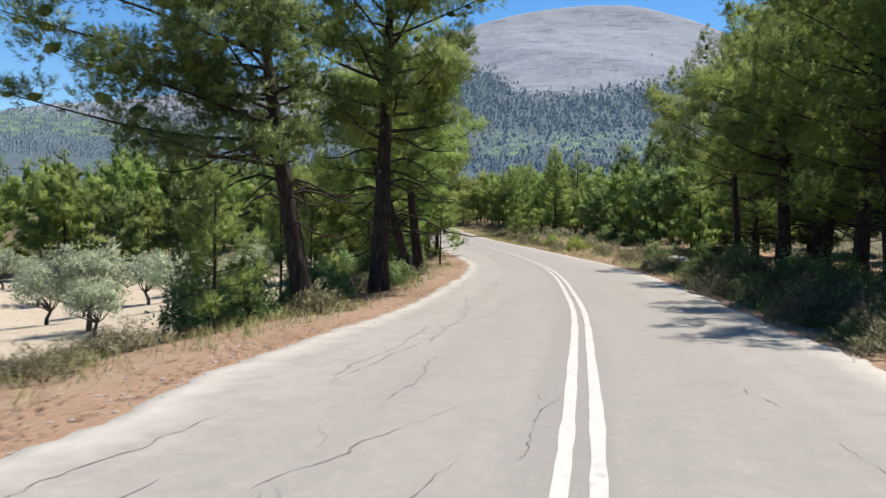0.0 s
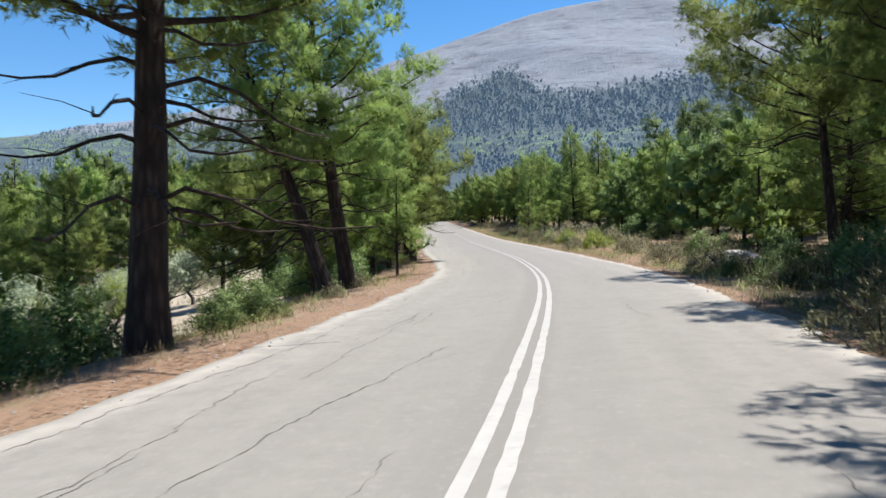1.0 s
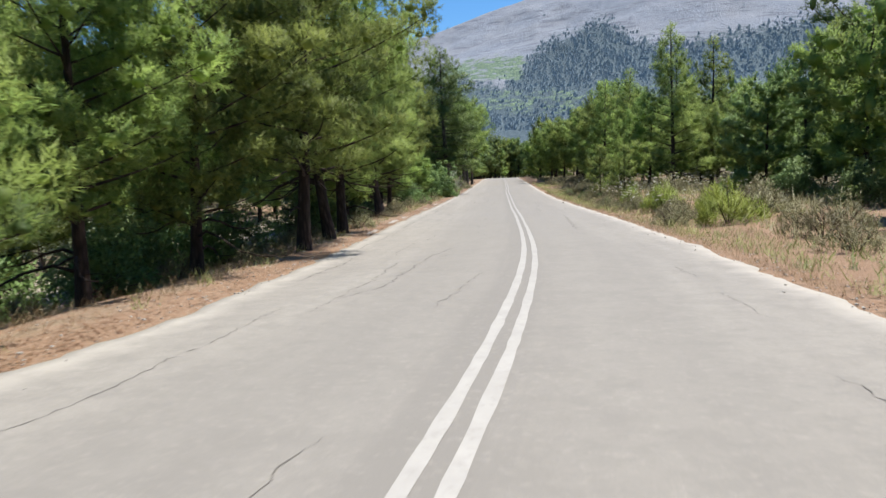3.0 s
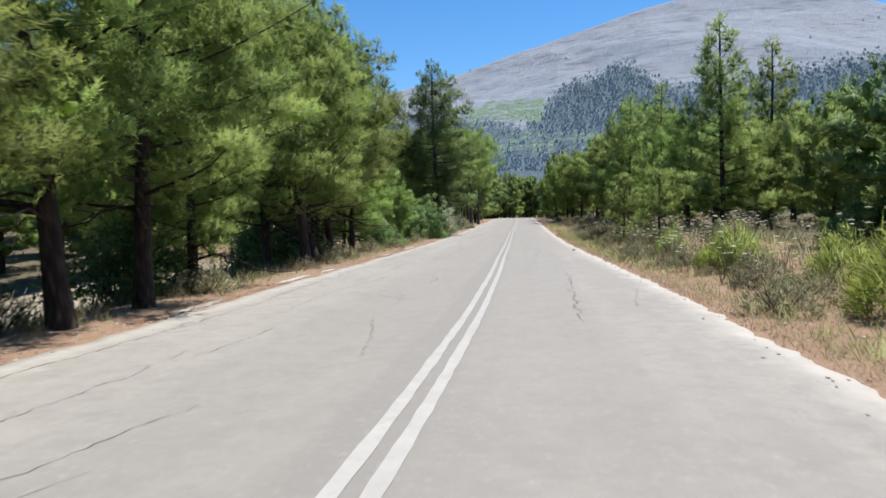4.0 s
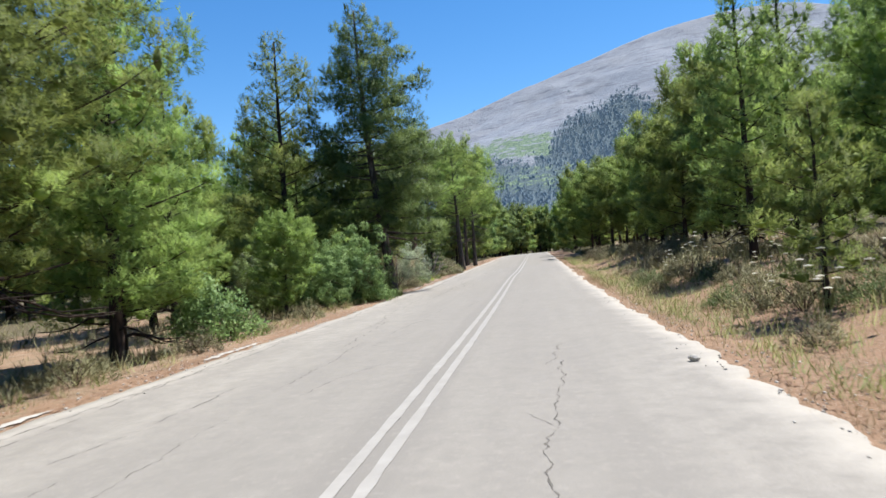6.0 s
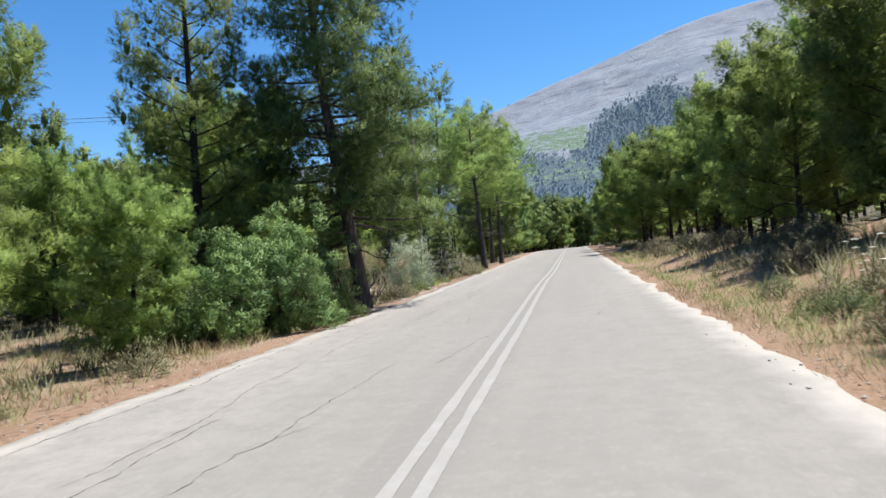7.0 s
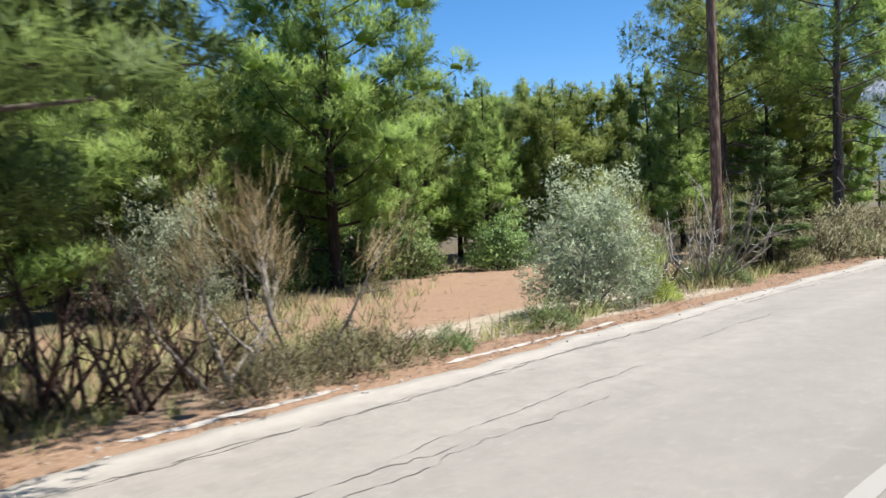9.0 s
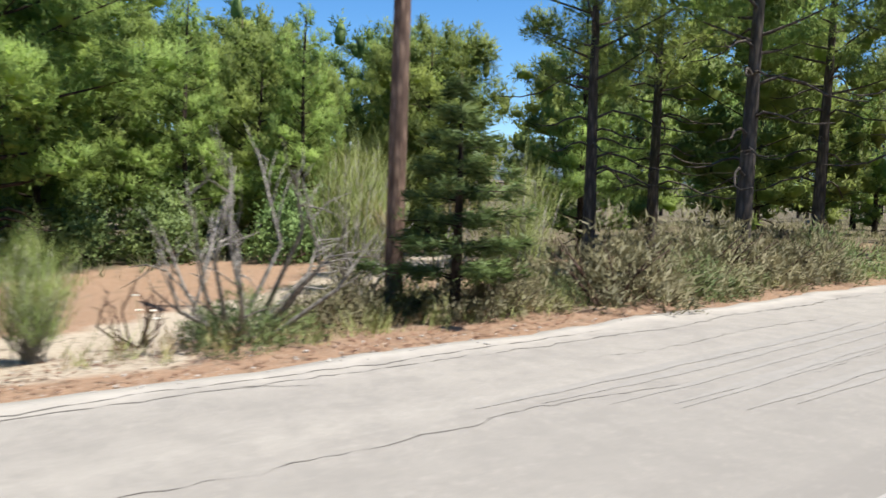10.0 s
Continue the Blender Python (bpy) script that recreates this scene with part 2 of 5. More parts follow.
DRY_GRASS = leaf_material("dry_grass", (0.15, 0.105, 0.055), (0.30, 0.225, 0.125), 0.3, 0.5)
GREEN_GRASS = leaf_material("green_weeds", (0.10, 0.13, 0.04), (0.30, 0.30, 0.11), 0.3, 0.5)
FLOWER = leaf_material("white_umbels", (0.74, 0.74, 0.68), (0.84, 0.84, 0.79), 0.4, 3.0)
CRUMBLED = plain_material("crumbled_asphalt", (0.30, 0.28, 0.25), (0.47, 0.44, 0.40), 0.9, 9.0, 0.6)
SKID = plain_material("tyre_rubber_smear", (0.212, 0.199, 0.18), (0.262, 0.245, 0.22), 0.8, 14.0, 0.2)
DRY_WHIP = leaf_material("dry_whips", (0.15, 0.115, 0.055), (0.34, 0.28, 0.14), 0.3, 1.2)
LITTER = leaf_material("fallen_needles", (0.10, 0.050, 0.028), (0.27, 0.15, 0.085), 0.1, 0.8)
STONE = plain_material("limestone", (0.28, 0.26, 0.24), (0.52, 0.49, 0.45), 0.9, 5.0, 0.8)
POLE_WOOD = bark_material("weathered_pole_wood", (0.17, 0.105, 0.08), (0.40, 0.28, 0.205), 1.5)
STEEL = plain_material("galvanised_steel", (0.2, 0.2, 0.2), (0.32, 0.32, 0.33), 0.5, 12)
PORCELAIN = plain_material("brown_porcelain", (0.10, 0.05, 0.03), (0.14, 0.07, 0.045), 0.25, 12, 0.05)
CABLE = plain_material("overhead_cable", (0.05, 0.05, 0.05), (0.09, 0.09, 0.09), 0.6, 12, 0.1)

# ======== the lie of the land ========
def smooth_table(pairs):
    """A smooth curve through a few stations: Hermite spline with mean slopes."""
    xs, vs = np.array([p[0] for p in pairs], float), np.array([p[1] for p in pairs], float)
    sl = np.gradient(vs, xs)

    def at(q):
        q = np.clip(np.asarray(q, float), xs[0], xs[-1])
        i = np.clip(np.searchsorted(xs, q) - 1, 0, len(xs) - 2)
        w = xs[i + 1] - xs[i]
        u = (q - xs[i]) / w
        return ((2 * u**3 - 3 * u**2 + 1) * vs[i] + (u**3 - 2 * u**2 + u) * w * sl[i] + (3 * u**2 - 2 * u**3) * vs[i + 1] + (u**3 - u**2) * w * sl[i + 1])
    return at


centre = smooth_table([(-60, -22), (-20, -6.0), (-8, -2.2), (4, 0.75), (9, 1.72), (16, 2.98), (22, 3.8), (30, 4.72), (37, 5.28), (44, 5.5), (50, 5.42), (58, 4.95), (66, 4.33), (100, 1.53), (150, -2.58), (200, -6.7), (222, -8.0), (240, -6.0), (258, 3.0), (290, 26.0)])
level = smooth_table([(-60, 1.3), (-20, 0.45), (0, -0.02), (6, -0.135), (12, -0.29), (18, -0.4), (24, -0.45), (42, -0.51), (48, -0.48), (55, -0.40), (61, -0.34), (67, -0.24), (73, -0.15), (91, 0.235), (102, 0.55), (119, 1.09), (150, 2.12), (200, 3.65), (230, 4.3), (300, 4.5)])
left_edge = smooth_table([(-60, -3.7), (4, -3.75), (8, -4.15), (20, -4.1), (45, -4.25), (52, -4.6), (62, -4.95), (100, -4.9), (112, -4.75), (150, -4.6), (300, -4.4)])
right_edge = smooth_table([(-60, 3.4), (8, 3.45), (14, 3.55), (26, 3.8), (36, 3.95), (50, 3.75), (67, 3.7), (80, 3.5), (100, 3.3), (150, 3.2), (300, 3.2)])
CROSSFALL = 0.021


def wave(x, y, seed=0.0):
    """Cheap rolling unevenness, about -1 to 1."""
    return (np.sin(x * 0.71 + 1.3 * seed + 1.7 * np.sin(y * 0.23)) + np.sin(y * 0.53 + seed * 2.1 + 1.3 * np.sin(x * 0.31)) + np.sin(x * 1.9 + y * 1.3 + seed) * 0.5) / 2.5


def step(v, a, b):
    u = np.clip((v - a) / (b - a), 0, 1)
    return u * u * (3 - 2 * u)


def land(x, y):
    """Height of the ground sheet."""
    x, y = np.asarray(x, float), np.asarray(y, float)
    d = x - centre(y)
    base = level(y)
    le, re = left_edge(y), right_edge(y)
    out_l, out_r = np.maximum(le - d, 0), np.maximum(d - re, 0)
    z = base + CROSSFALL * np.clip(d, -8, 8) - 0.03
    rough = np.maximum(out_l, out_r)
    z = z + step(rough, 0.4, 3.0) * 0.10 * wave(x, y, 1.0) + step(rough, 6, 25) * 0.35 * wave(x * 0.3, y * 0.3, 2.0)
    # the olive terrace lies lower on the left; further on the ground there is level
    lower = (1 - step(y, 68, 96)) * step(y, -80, -10)
    z = z - lower * (step(out_l, 0.8, 9) * 1.5 + step(out_l, 6, 26) * 1.9)
    z = z - (1 - lower) * step(out_l, 0.6, 4) * 0.15
    # a low bank on the right
    bank = step(y, 50, 70) * (1 - step(y, 130, 170))
    z = z + bank * step(out_r, 1.0, 4.5) * 0.6 + step(out_r, 5, 40) * 0.8
    # far land rises to the foot of the mountain
    far = np.hypot(x, y - 100)
    z = z + step(far, 260, 1500) * 60 + step(far, 1200, 3500) * 90
    return z


def mesh_object(name, verts, faces, mat, parent=None, label="", smooth=False):
    me = bpy.data.meshes.new(name)
    me.from_pydata([tuple(v) for v in np.asarray(verts, float)], [], [tuple(int(i) for i in f) for f in faces])
    me.materials.append(mat)
    if smooth:
        me.polygons.foreach_set("use_smooth", np.ones(len(me.polygons), bool))
    me.update()
    ob = new(name, me)
    if parent is not None:
        ob.parent = parent
    if label:
        tagged(ob, label)
    return ob


def poly_mesh(name, verts, size, mat, normals=None):
    """A mesh of loose triangles or quads, from an (n * size, 3) array; normals round the foliage off, one for each face."""
    verts = np.asarray(verts, np.float32)
    n = len(verts) // size
    me = bpy.data.meshes.new(name)
    me.vertices.add(n * size)
    me.vertices.foreach_set("co", verts.ravel())
    me.loops.add(n * size)
    me.loops.foreach_set("vertex_index", np.arange(n * size, dtype=np.int32))
    me.polygons.add(n)
    me.polygons.foreach_set("loop_start", np.arange(n, dtype=np.int32) * size)
    me.materials.append(mat)
    me.update(calc_edges=True)
    if normals is not None:
        me.polygons.foreach_set("use_smooth", np.ones(n, bool))
        me.normals_split_custom_set_from_vertices((normals if len(normals) == n * size else np.repeat(normals, size, 0)).tolist())
    return me


def grid_faces(nu, nv):
    i = np.arange((nu - 1) * (nv - 1))
    a = (i // (nv - 1)) * nv + i % (nv - 1)
    return np.stack([a, a + nv, a + nv + 1, a + 1], 1)


def add_value(ob, name, values):
    at = ob.data.attributes.new(name, "FLOAT", "POINT")
    at.data.foreach_set("value", np.asarray(values, np.float32))


def part(name, bm, mat, parent, label=""):
    me = bpy.data.meshes.new(name)
    bm.to_mesh(me)
    bm.free()
    me.materials.append(mat)
    ob = new(name, me)
    ob.parent = parent
    if label:
        tagged(ob, label)
    return ob


def build_ground():
    xs = np.concatenate([-np.geomspace(4600, 62, 34), np.arange(-60, -14, 1.5), np.arange(-14, 16, 0.4), np.arange(16, 60, 1.5), np.geomspace(62, 4600, 34)])
    ys = np.concatenate([-np.geomspace(4600, 32, 26), np.arange(-30, 0, 1.5), np.arange(0, 150, 0.7), np.arange(150, 300, 2.0), np.geomspace(302, 4600, 40)])
    X, Y = np.meshgrid(xs, ys, indexing="ij")
    Z = land(X, Y)
    verts = np.stack([X, Y, Z], -1).reshape(-1, 3)
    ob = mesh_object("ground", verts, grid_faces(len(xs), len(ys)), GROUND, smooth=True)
    d = X - centre(Y)
    out_l, out_r = left_edge(Y) - d, d - right_edge(Y)
    earth = (1 - step(out_l, 0.3, 1.7 - 0.5 * step(Y, 40, 60) + 0.6 * step(Y, 98, 104))) * 0.95
    earth = np.maximum(earth, (1 - step(out_r, 0.1, 0.8)) * 0.55)
    earth = np.maximum(earth, (1 - step(out_r, 1.0, 7.0)) * 0.27 * step(Y, 34, 44) * (1 - step(Y, 120, 140)) * (out_r > 0))
    # the earth track that leaves the road to the left
    beside = Y - (117.6 - 0.95 * (X + 6))
    earth = np.maximum(earth, step(beside, -8.5, -7.0) * (1 - step(beside, -0.5, 0.6)) * step(-X, 8.0, 9.2) * (1 - step(-X, 17, 22)) * 0.9)
    track = np.maximum(step(beside, -0.6, 0.4) * (1 - step(beside, 2.0, 3.0)) * (1 - step(-X, 26, 34)), step(Y, 114.0, 115.2) * (1 - step(Y, 120.4, 121.4)) * (1 - step(-X, 7.9, 9.0)))
    add_value(ob, "earth", earth.ravel())
    field = step(out_l, 5.0, 8.5) * (1 - step(Y, 84, 92)) * (1 - step(-X, 60, 90)) * (X < 0) * 0.62
    add_value(ob, "sand", np.maximum(track * step(-X, 5.0, 5.9) * 0.9, field).ravel())
    rough = np.maximum(out_l, out_r)
    grove = (1 - step(Y, 55, 75)) * (X < 0)
    # litter floor of the woods; also darkens verges where tree shade should lie
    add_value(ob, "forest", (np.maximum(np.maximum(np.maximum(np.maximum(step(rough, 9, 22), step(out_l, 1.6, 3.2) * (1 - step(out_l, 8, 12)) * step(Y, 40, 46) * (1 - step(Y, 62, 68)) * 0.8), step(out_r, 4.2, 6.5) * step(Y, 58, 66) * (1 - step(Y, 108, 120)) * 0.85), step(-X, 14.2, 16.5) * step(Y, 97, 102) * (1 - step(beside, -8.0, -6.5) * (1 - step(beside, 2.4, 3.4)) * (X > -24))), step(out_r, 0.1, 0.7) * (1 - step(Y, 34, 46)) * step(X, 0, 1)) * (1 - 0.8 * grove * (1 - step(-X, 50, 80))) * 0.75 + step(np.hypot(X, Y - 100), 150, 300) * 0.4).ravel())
    return tagged(ob, "dry stony ground with red earth, grass, pine litter and painted shade under the trees", "ground", kind="structure")


def build_road():
    ys = np.concatenate([np.arange(-40, 150, 0.22), np.arange(150, 290, 1.5)])
    ragged = np.random.default_rng(3)
    us = np.array([0, 0.004, 0.03, 0.07, 0.13, 0.25, 0.4, 0.5, 0.6, 0.75, 0.87, 0.93, 0.97, 0.996, 1.0])
    jag_l = 0.10 * wave(ys * 2.1, ys * 0.9, 3) + 0.07 * wave(ys * 5.3, ys * 3.1, 5)
    jag_l = jag_l + ragged.normal(0, 0.018, len(ys)) + 0.02 * np.sin(ys * 7.3 + 2 * np.sin(ys * 1.7))
    jag_r = ragged.normal(0, 0.018, len(ys)) + 0.02 * np.sin(ys * 6.7 + 2 * np.sin(ys * 1.3)) + 0.09 * wave(ys * 2.3, ys * 1.1, 7) + 0.07 * wave(ys * 5.7, ys * 2.7, 9)
    le, re = left_edge(ys) + jag_l, right_edge(ys) + jag_r
    D = le[:, None] + (re - le)[:, None] * us[None]
    Y = np.repeat(ys[:, None], len(us), 1)
    X = centre(ys)[:, None] + D
    Z = level(Y) + CROSSFALL * D + 0.012 * wave(X * 0.8, Y * 0.3, 4)
    Z[:, 0] -= 0.12
    Z[:, -1] -= 0.12
    ob = mesh_object("road", np.stack([X, Y, Z], -1).reshape(-1, 3), grid_faces(len(ys), len(us))[:, ::-1], ASPHALT, smooth=True)
    margin = np.maximum(1 - (D - le[:, None]) / 1.1, 1 - (re[:, None] - D) / 0.9)
    add_value(ob, "margin", np.clip(margin, 0, 1).ravel())
    uv = ob.data.uv_layers.new(name="lane")
    idx = np.zeros(len(ob.data.loops), np.int32)
    ob.data.loops.foreach_get("vertex_index", idx)
    uv.data.foreach_set("uv", np.stack([D.ravel(), Y.ravel()], 1)[idx].astype(np.float32).ravel())
    return tagged(ob, "sun-bleached grey asphalt road with crumbling pale edges", "road", kind="structure")


def road_z(x, y):
    d = x - centre(y)
    return level(y) + CROSSFALL * d + 0.012 * wave(x * 0.8, y * 0.3, 4)


def road_ribbon(name, ys, d, width, mat, parent, lift=0.005, label=""):
    ys, d, width = np.asarray(ys, float), np.asarray(d, float), np.asarray(width, float)
    x = centre(ys) + d
    tx, ty = np.gradient(x), np.gradient(ys)
    n = np.hypot(tx, ty)
    nx, ny = ty / n, -tx / n
    verts = []
    for s in (-0.5, 0.5):
        vx, vy = x + nx * width * s, ys + ny * width * s
        verts.append(np.stack([vx, vy, road_z(vx, vy) + lift], -1))
    v = np.concatenate(verts)
    k = len(ys)
    return mesh_object(name, v, [(i + k, i + k + 1, i + 1, i) for i in range(k - 1)], mat, parent, label)


ground = build_ground()
road = build_road()
ys_line = np.arange(-30, 270, 0.3)
for side, rag in ((-0.115, 3.0), (0.115, 8.0)):
    road_ribbon("centre_line", ys_line, side * (1 + 0.08 * step(ys_line, 70, 90)) + 0.045 * step(ys_line, 44, 58) - 0.09 * step(ys_line, 66, 80) - 0.05 * step(ys_line, 97, 108) + 0.12 * step(ys_line, 112, 121) + 0.008 * wave(ys_line * 0.4, ys_line * 0.2, rag), 0.112 + 0.012 * wave(ys_line * 4, ys_line * 3, rag) + np.random.default_rng(int(rag)).normal(0, 0.008, len(ys_line)), PAINT, road, 0.005, "worn white double centre line")

rng = np.random.default_rng(7)


def build_cracks():
    def crack(y0, d0, length, drift, width):
        k = max(8, int(length / 0.09))
        ys = np.linspace(y0, y0 + length, k)
        steps = np.cumsum(rng.normal(0, 0.021, k)) + rng.normal(0, 0.010, k)
        steps -= np.linspace(0, steps[-1], k)
        w = width * np.clip(np.minimum(np.arange(k) + 0.3, k - np.arange(k) - 0.7) / 4, 0.12, 1) * np.clip(rng.uniform(-0.1, 1.5, k), 0.12, 2)
        road_ribbon("crack", ys, d0 + steps + drift * (ys - y0), w, CRACK, road, 0.003)
    for y0 in np.arange(-2, 150, 4.2):
        crack(y0 + rng.uniform(-1, 1), rng.uniform(-3.3, -2.2), rng.uniform(2.5, 7), rng.uniform(-0.06, 0.06), 0.012)
        if rng.random() < 0.75:
            crack(y0 + rng.uniform(-1, 1), rng.uniform(-2.2, -0.7), rng.uniform(1.2, 4), rng.uniform(-0.2, 0.25), 0.009)
        if rng.random() < 0.5:
            crack(y0 + rng.uniform(-1, 1), rng.uniform(1.4, 2.9), rng.uniform(1.2, 4), rng.uniform(-0.15, 0.15), 0.010)
    # long cracks that fork
    for y0, d0, y1, d1, w in ((2.5, -1.0, 4.2, -1.9, 0.013), (4.0, -1.9, 6.2, -1.1, 0.016), (7.4, -2.6, 12.5, -2.3, 0.012), (4.6, -0.42, 6.6, -0.18, 0.015), (12.6, -2.4, 16.0, -1.6, 0.014), (16.0, -1.9, 22.0, -1.1, 0.014), (17.0, -3.6, 24.0, -3.4, 0.016), (24.0, -3.4, 31.0, -3.5, 0.016), (6.0, 1.7, 7.3, 1.5, 0.011), (46.0, -2.4, 50.5, -2.1, 0.016), (50.5, -2.1, 54.0, -1.7, 0.016), (59.0, 1.65, 64.0, 1.8, 0.016), (64.0, 1.8, 69.0, 2.0, 0.014), (72.0, 1.15, 77.0, 1.3, 0.015), (77.0, 1.3, 83.0, 1.6, 0.015), (61.8, -0.9, 63.5, -3.0, 0.016), (63.5, -3.0, 64.2, -4.0, 0.014), (66.0, -1.2, 69.0, -1.9, 0.013), (73.0, -4.0, 81.0, -4.4, 0.018), (81.0, -4.4, 89.0, -4.7, 0.018), (88.0, -2.0, 95.0, -1.5, 0.013), (108.0, -4.2, 116.0, -4.15, 0.02), (116.0, -4.15, 125.0, -4.2, 0.02), (104.0, -2.9, 111.0, -2.6, 0.014)):
        crack(y0, d0, y1 - y0, (d1 - d0) / (y1 - y0), w)
        ym = rng.uniform(y0 + 0.3 * (y1 - y0), y1 - 0.3)
        dm = d0 + (d1 - d0) * (ym - y0) / (y1 - y0)
        crack(ym, dm, rng.uniform(0.5, 1.1), rng.choice((-0.45, 0.45)), w * 0.65)
    for y0 in np.arange(48, 140, 5.0):
        crack(y0, left_edge(y0) + rng.uniform(0.45, 0.75), rng.uniform(4, 6.5), 0.0, 0.018)


build_cracks()
for y0, y1, gap, wide in ((60, 62.5, 0.30, 0.2), (66, 68.8, 0.35, 0.22), (70, 71.6, 0.3, 0.18), (104.6, 105.7, 0.42, 0.22), (106.3, 107.2, 0.36, 0.26), (108.0, 108.5, 0.4, 0.2), (109.4, 111.6, 0.38, 0.14), (113.0, 116.4, 0.36, 0.12), (86, 89, 0.3, 0.18), (80, 81.5, 0.32, 0.2)):
    yy = np.arange(y0, y1, 0.12)
    w = wide * np.clip(np.minimum(np.arange(len(yy)) + 0.6, len(yy) - np.arange(len(yy)) - 0.4) / 2, 0.2, 1) * rng.uniform(0.45, 1.35, len(yy))
    road_ribbon("road_edge_fragment", yy, left_edge(yy) - gap + rng.normal(0, 0.025, len(yy)), w, CRUMBLED, road, -0.020, "broken pale strip of asphalt in the red earth")
for k in range(8):
    y0 = 122.0 + 0.25 * k + rng.uniform(-0.4, 0.4)
    yy = np.arange(y0, y0 + rng.uniform(3, 7), 0.25)
    d0 = -2.6 + 0.2 * k + rng.uniform(-0.12, 0.12)
    road_ribbon("skid_mark", yy, d0 + 0.02 * np.sin(yy * 0.9 + k) - 0.05 * (yy - y0), rng.uniform(0.05, 0.14) * rng.uniform(0.6, 1.2, len(yy)) * np.clip(np.minimum(np.arange(len(yy)) + 0.2, len(yy) - np.arange(len(yy)) - 0.8) / 4, 0.1, 1), SKID, road, 0.004, "faint dark tyre mark on the asphalt")


def build_mountain():
    """One big limestone massif ahead and a lower ridge to its left: height by bearing and distance."""
    az = np.radians(np.concatenate([np.linspace(-75, -36, 40), np.linspace(-35, 35, 300), np.linspace(36, 75, 40)]))
    rr = np.concatenate([np.linspace(1000, 4300, 110), [4500, 4700]])
    A, Rr = np.meshgrid(az, rr, indexing="ij")
    skyline = smooth_table([(-75, 4.5), (-55, 5.5), (-42, 6.4), (-33, 7.3), (-26, 8.7), (-20, 9.9), (-15, 10.9), (-10.4, 12.1), (-6, 13.4), (-1.5, 14.7), (3, 16.0), (7.4, 16.8), (11.4, 17.15), (15, 16.85), (18, 15.9), (21, 14.6), (26, 12.8), (34, 10.5), (45, 8.5), (60, 6.0), (75, 4.5)])
    deg = np.degrees(A)
    u = np.clip((Rr - 1000) / 3200, 0, 1.0)
    top = np.tan(np.radians(skyline(deg))) * 4200
    Z = 40 - 48 * u + top * (0.15 * u + 0.85 * u**1.9)
    X, Y = Rr * np.sin(A), Rr * np.cos(A)
    gully = np.zeros_like(Z)
    for i in range(6):
        f = 0.0011 * 1.9**i
        gully += (1 - np.abs(np.sin(X * f + 2.1 * np.sin(Y * f * 0.7 + i)) + np.sin(Y * f * 1.2 + i * 2.3 + 1.7 * np.sin(X * f * 0.8)))) / 1.75**i
    Z += (gully * 0.8 - 0.55) * (14 + 44 * u) * (1 - step(Rr, 3900, 4200) * 0.75)
    Z[:, -2:] -= np.array([40, 400])
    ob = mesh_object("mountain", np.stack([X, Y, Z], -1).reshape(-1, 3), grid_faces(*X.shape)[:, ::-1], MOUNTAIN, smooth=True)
    el = np.degrees(np.arctan2(Z, Rr))
    limit = smooth_table([(-75, 4), (-20, 8.0), (-8, 8.3), (-3.4, 8.6), (-2.0, 10.2), (0.5, 11.3), (3.4, 12.2), (5.2, 10.9), (8.8, 10.4), (11.4, 10.6), (15, 11.0), (18, 11.3), (23, 11.4), (30, 8), (45, 5), (75, 4)])
    woods = (limit(deg) - el) / 1.6 + 0.5
    add_value(ob, "woods", np.clip(woods * 1.5 - 0.2, -0.6, 2.4).ravel())
    meadow = step(deg, -13.0, -8.0) * (1 - step(deg, -3.2, -2.2)) * step(el, 7.9, 8.7) * (1 - step(el, 9.6 + 0.12 * (deg + 5), 10.8 + 0.12 * (deg + 5)))
    low = 0.5 * step(el, 5.2, 6.2) * (1 - step(el, 7.2, 8.4))
    add_value(ob, "meadow", np.maximum(meadow * 0.62, low * 0.9).ravel())
    tagged(ob, "bare grey limestone mountain with dark forest on its lower slopes, haze tinted into its colours", "mountain", kind="structure")
    # clumps of trees: thick below the forest's limit, single ones above, with open streaks down the slope
    streak = np.sin(deg * 5.1 + 1.3 * np.sin(el * 2.3)) + np.sin(deg * 11.7 + el * 2.9) + 0.8 * np.sin(deg * 2.3 + el * 4.1)
    chance = np.clip((woods - 0.1) * 1.3, 0, 1) * np.clip(0.8 - 0.45 * streak, 0.06, 1) + 0.0012 * (el < 14.0)
    chance *= (np.abs(deg) < 32) * (el > 4.5) * (1 - 0.75 * np.clip(meadow + 2.0 * low, 0, 1)) * Rr
    take = np.random.default_rng(907)
    spots = take.choice(chance.size, 20000, p=(chance / chance.sum()).ravel())
    i, j = np.unravel_index(spots, chance.shape)
    i, j = np.clip(i, 0, chance.shape[0] - 2), np.clip(j, 0, chance.shape[1] - 2)
    a, b = take.uniform(0, 1, (2, len(i), 1))
    P = np.stack([X, Y, Z], -1)
    at = P[i, j] * (1 - a) * (1 - b) + P[i + 1, j] * a * (1 - b) + P[i, j + 1] * (1 - a) * b + P[i + 1, j + 1] * a * b
    bm = bmesh.new()
    bmesh.ops.create_cone(bm, cap_ends=False, segments=5, radius1=1.0, radius2=0.45, depth=1.2)
    bmesh.ops.create_cone(bm, cap_ends=True, segments=5, radius1=0.45, radius2=0.05, depth=0.7, matrix=Matrix.Translation((0, 0, 0.95)))
    bmesh.ops.triangulate(bm, faces=bm.faces)
    ball = np.array([v.co[:] for v in bm.verts])
    tris = np.array([[v.index for v in f.verts] for f in bm.faces])
    bm.free()
    size = take.uniform(0.8, 2.8, (len(at), 1, 1)) ** 2 * np.array([1.0, 1.0, 1.0])
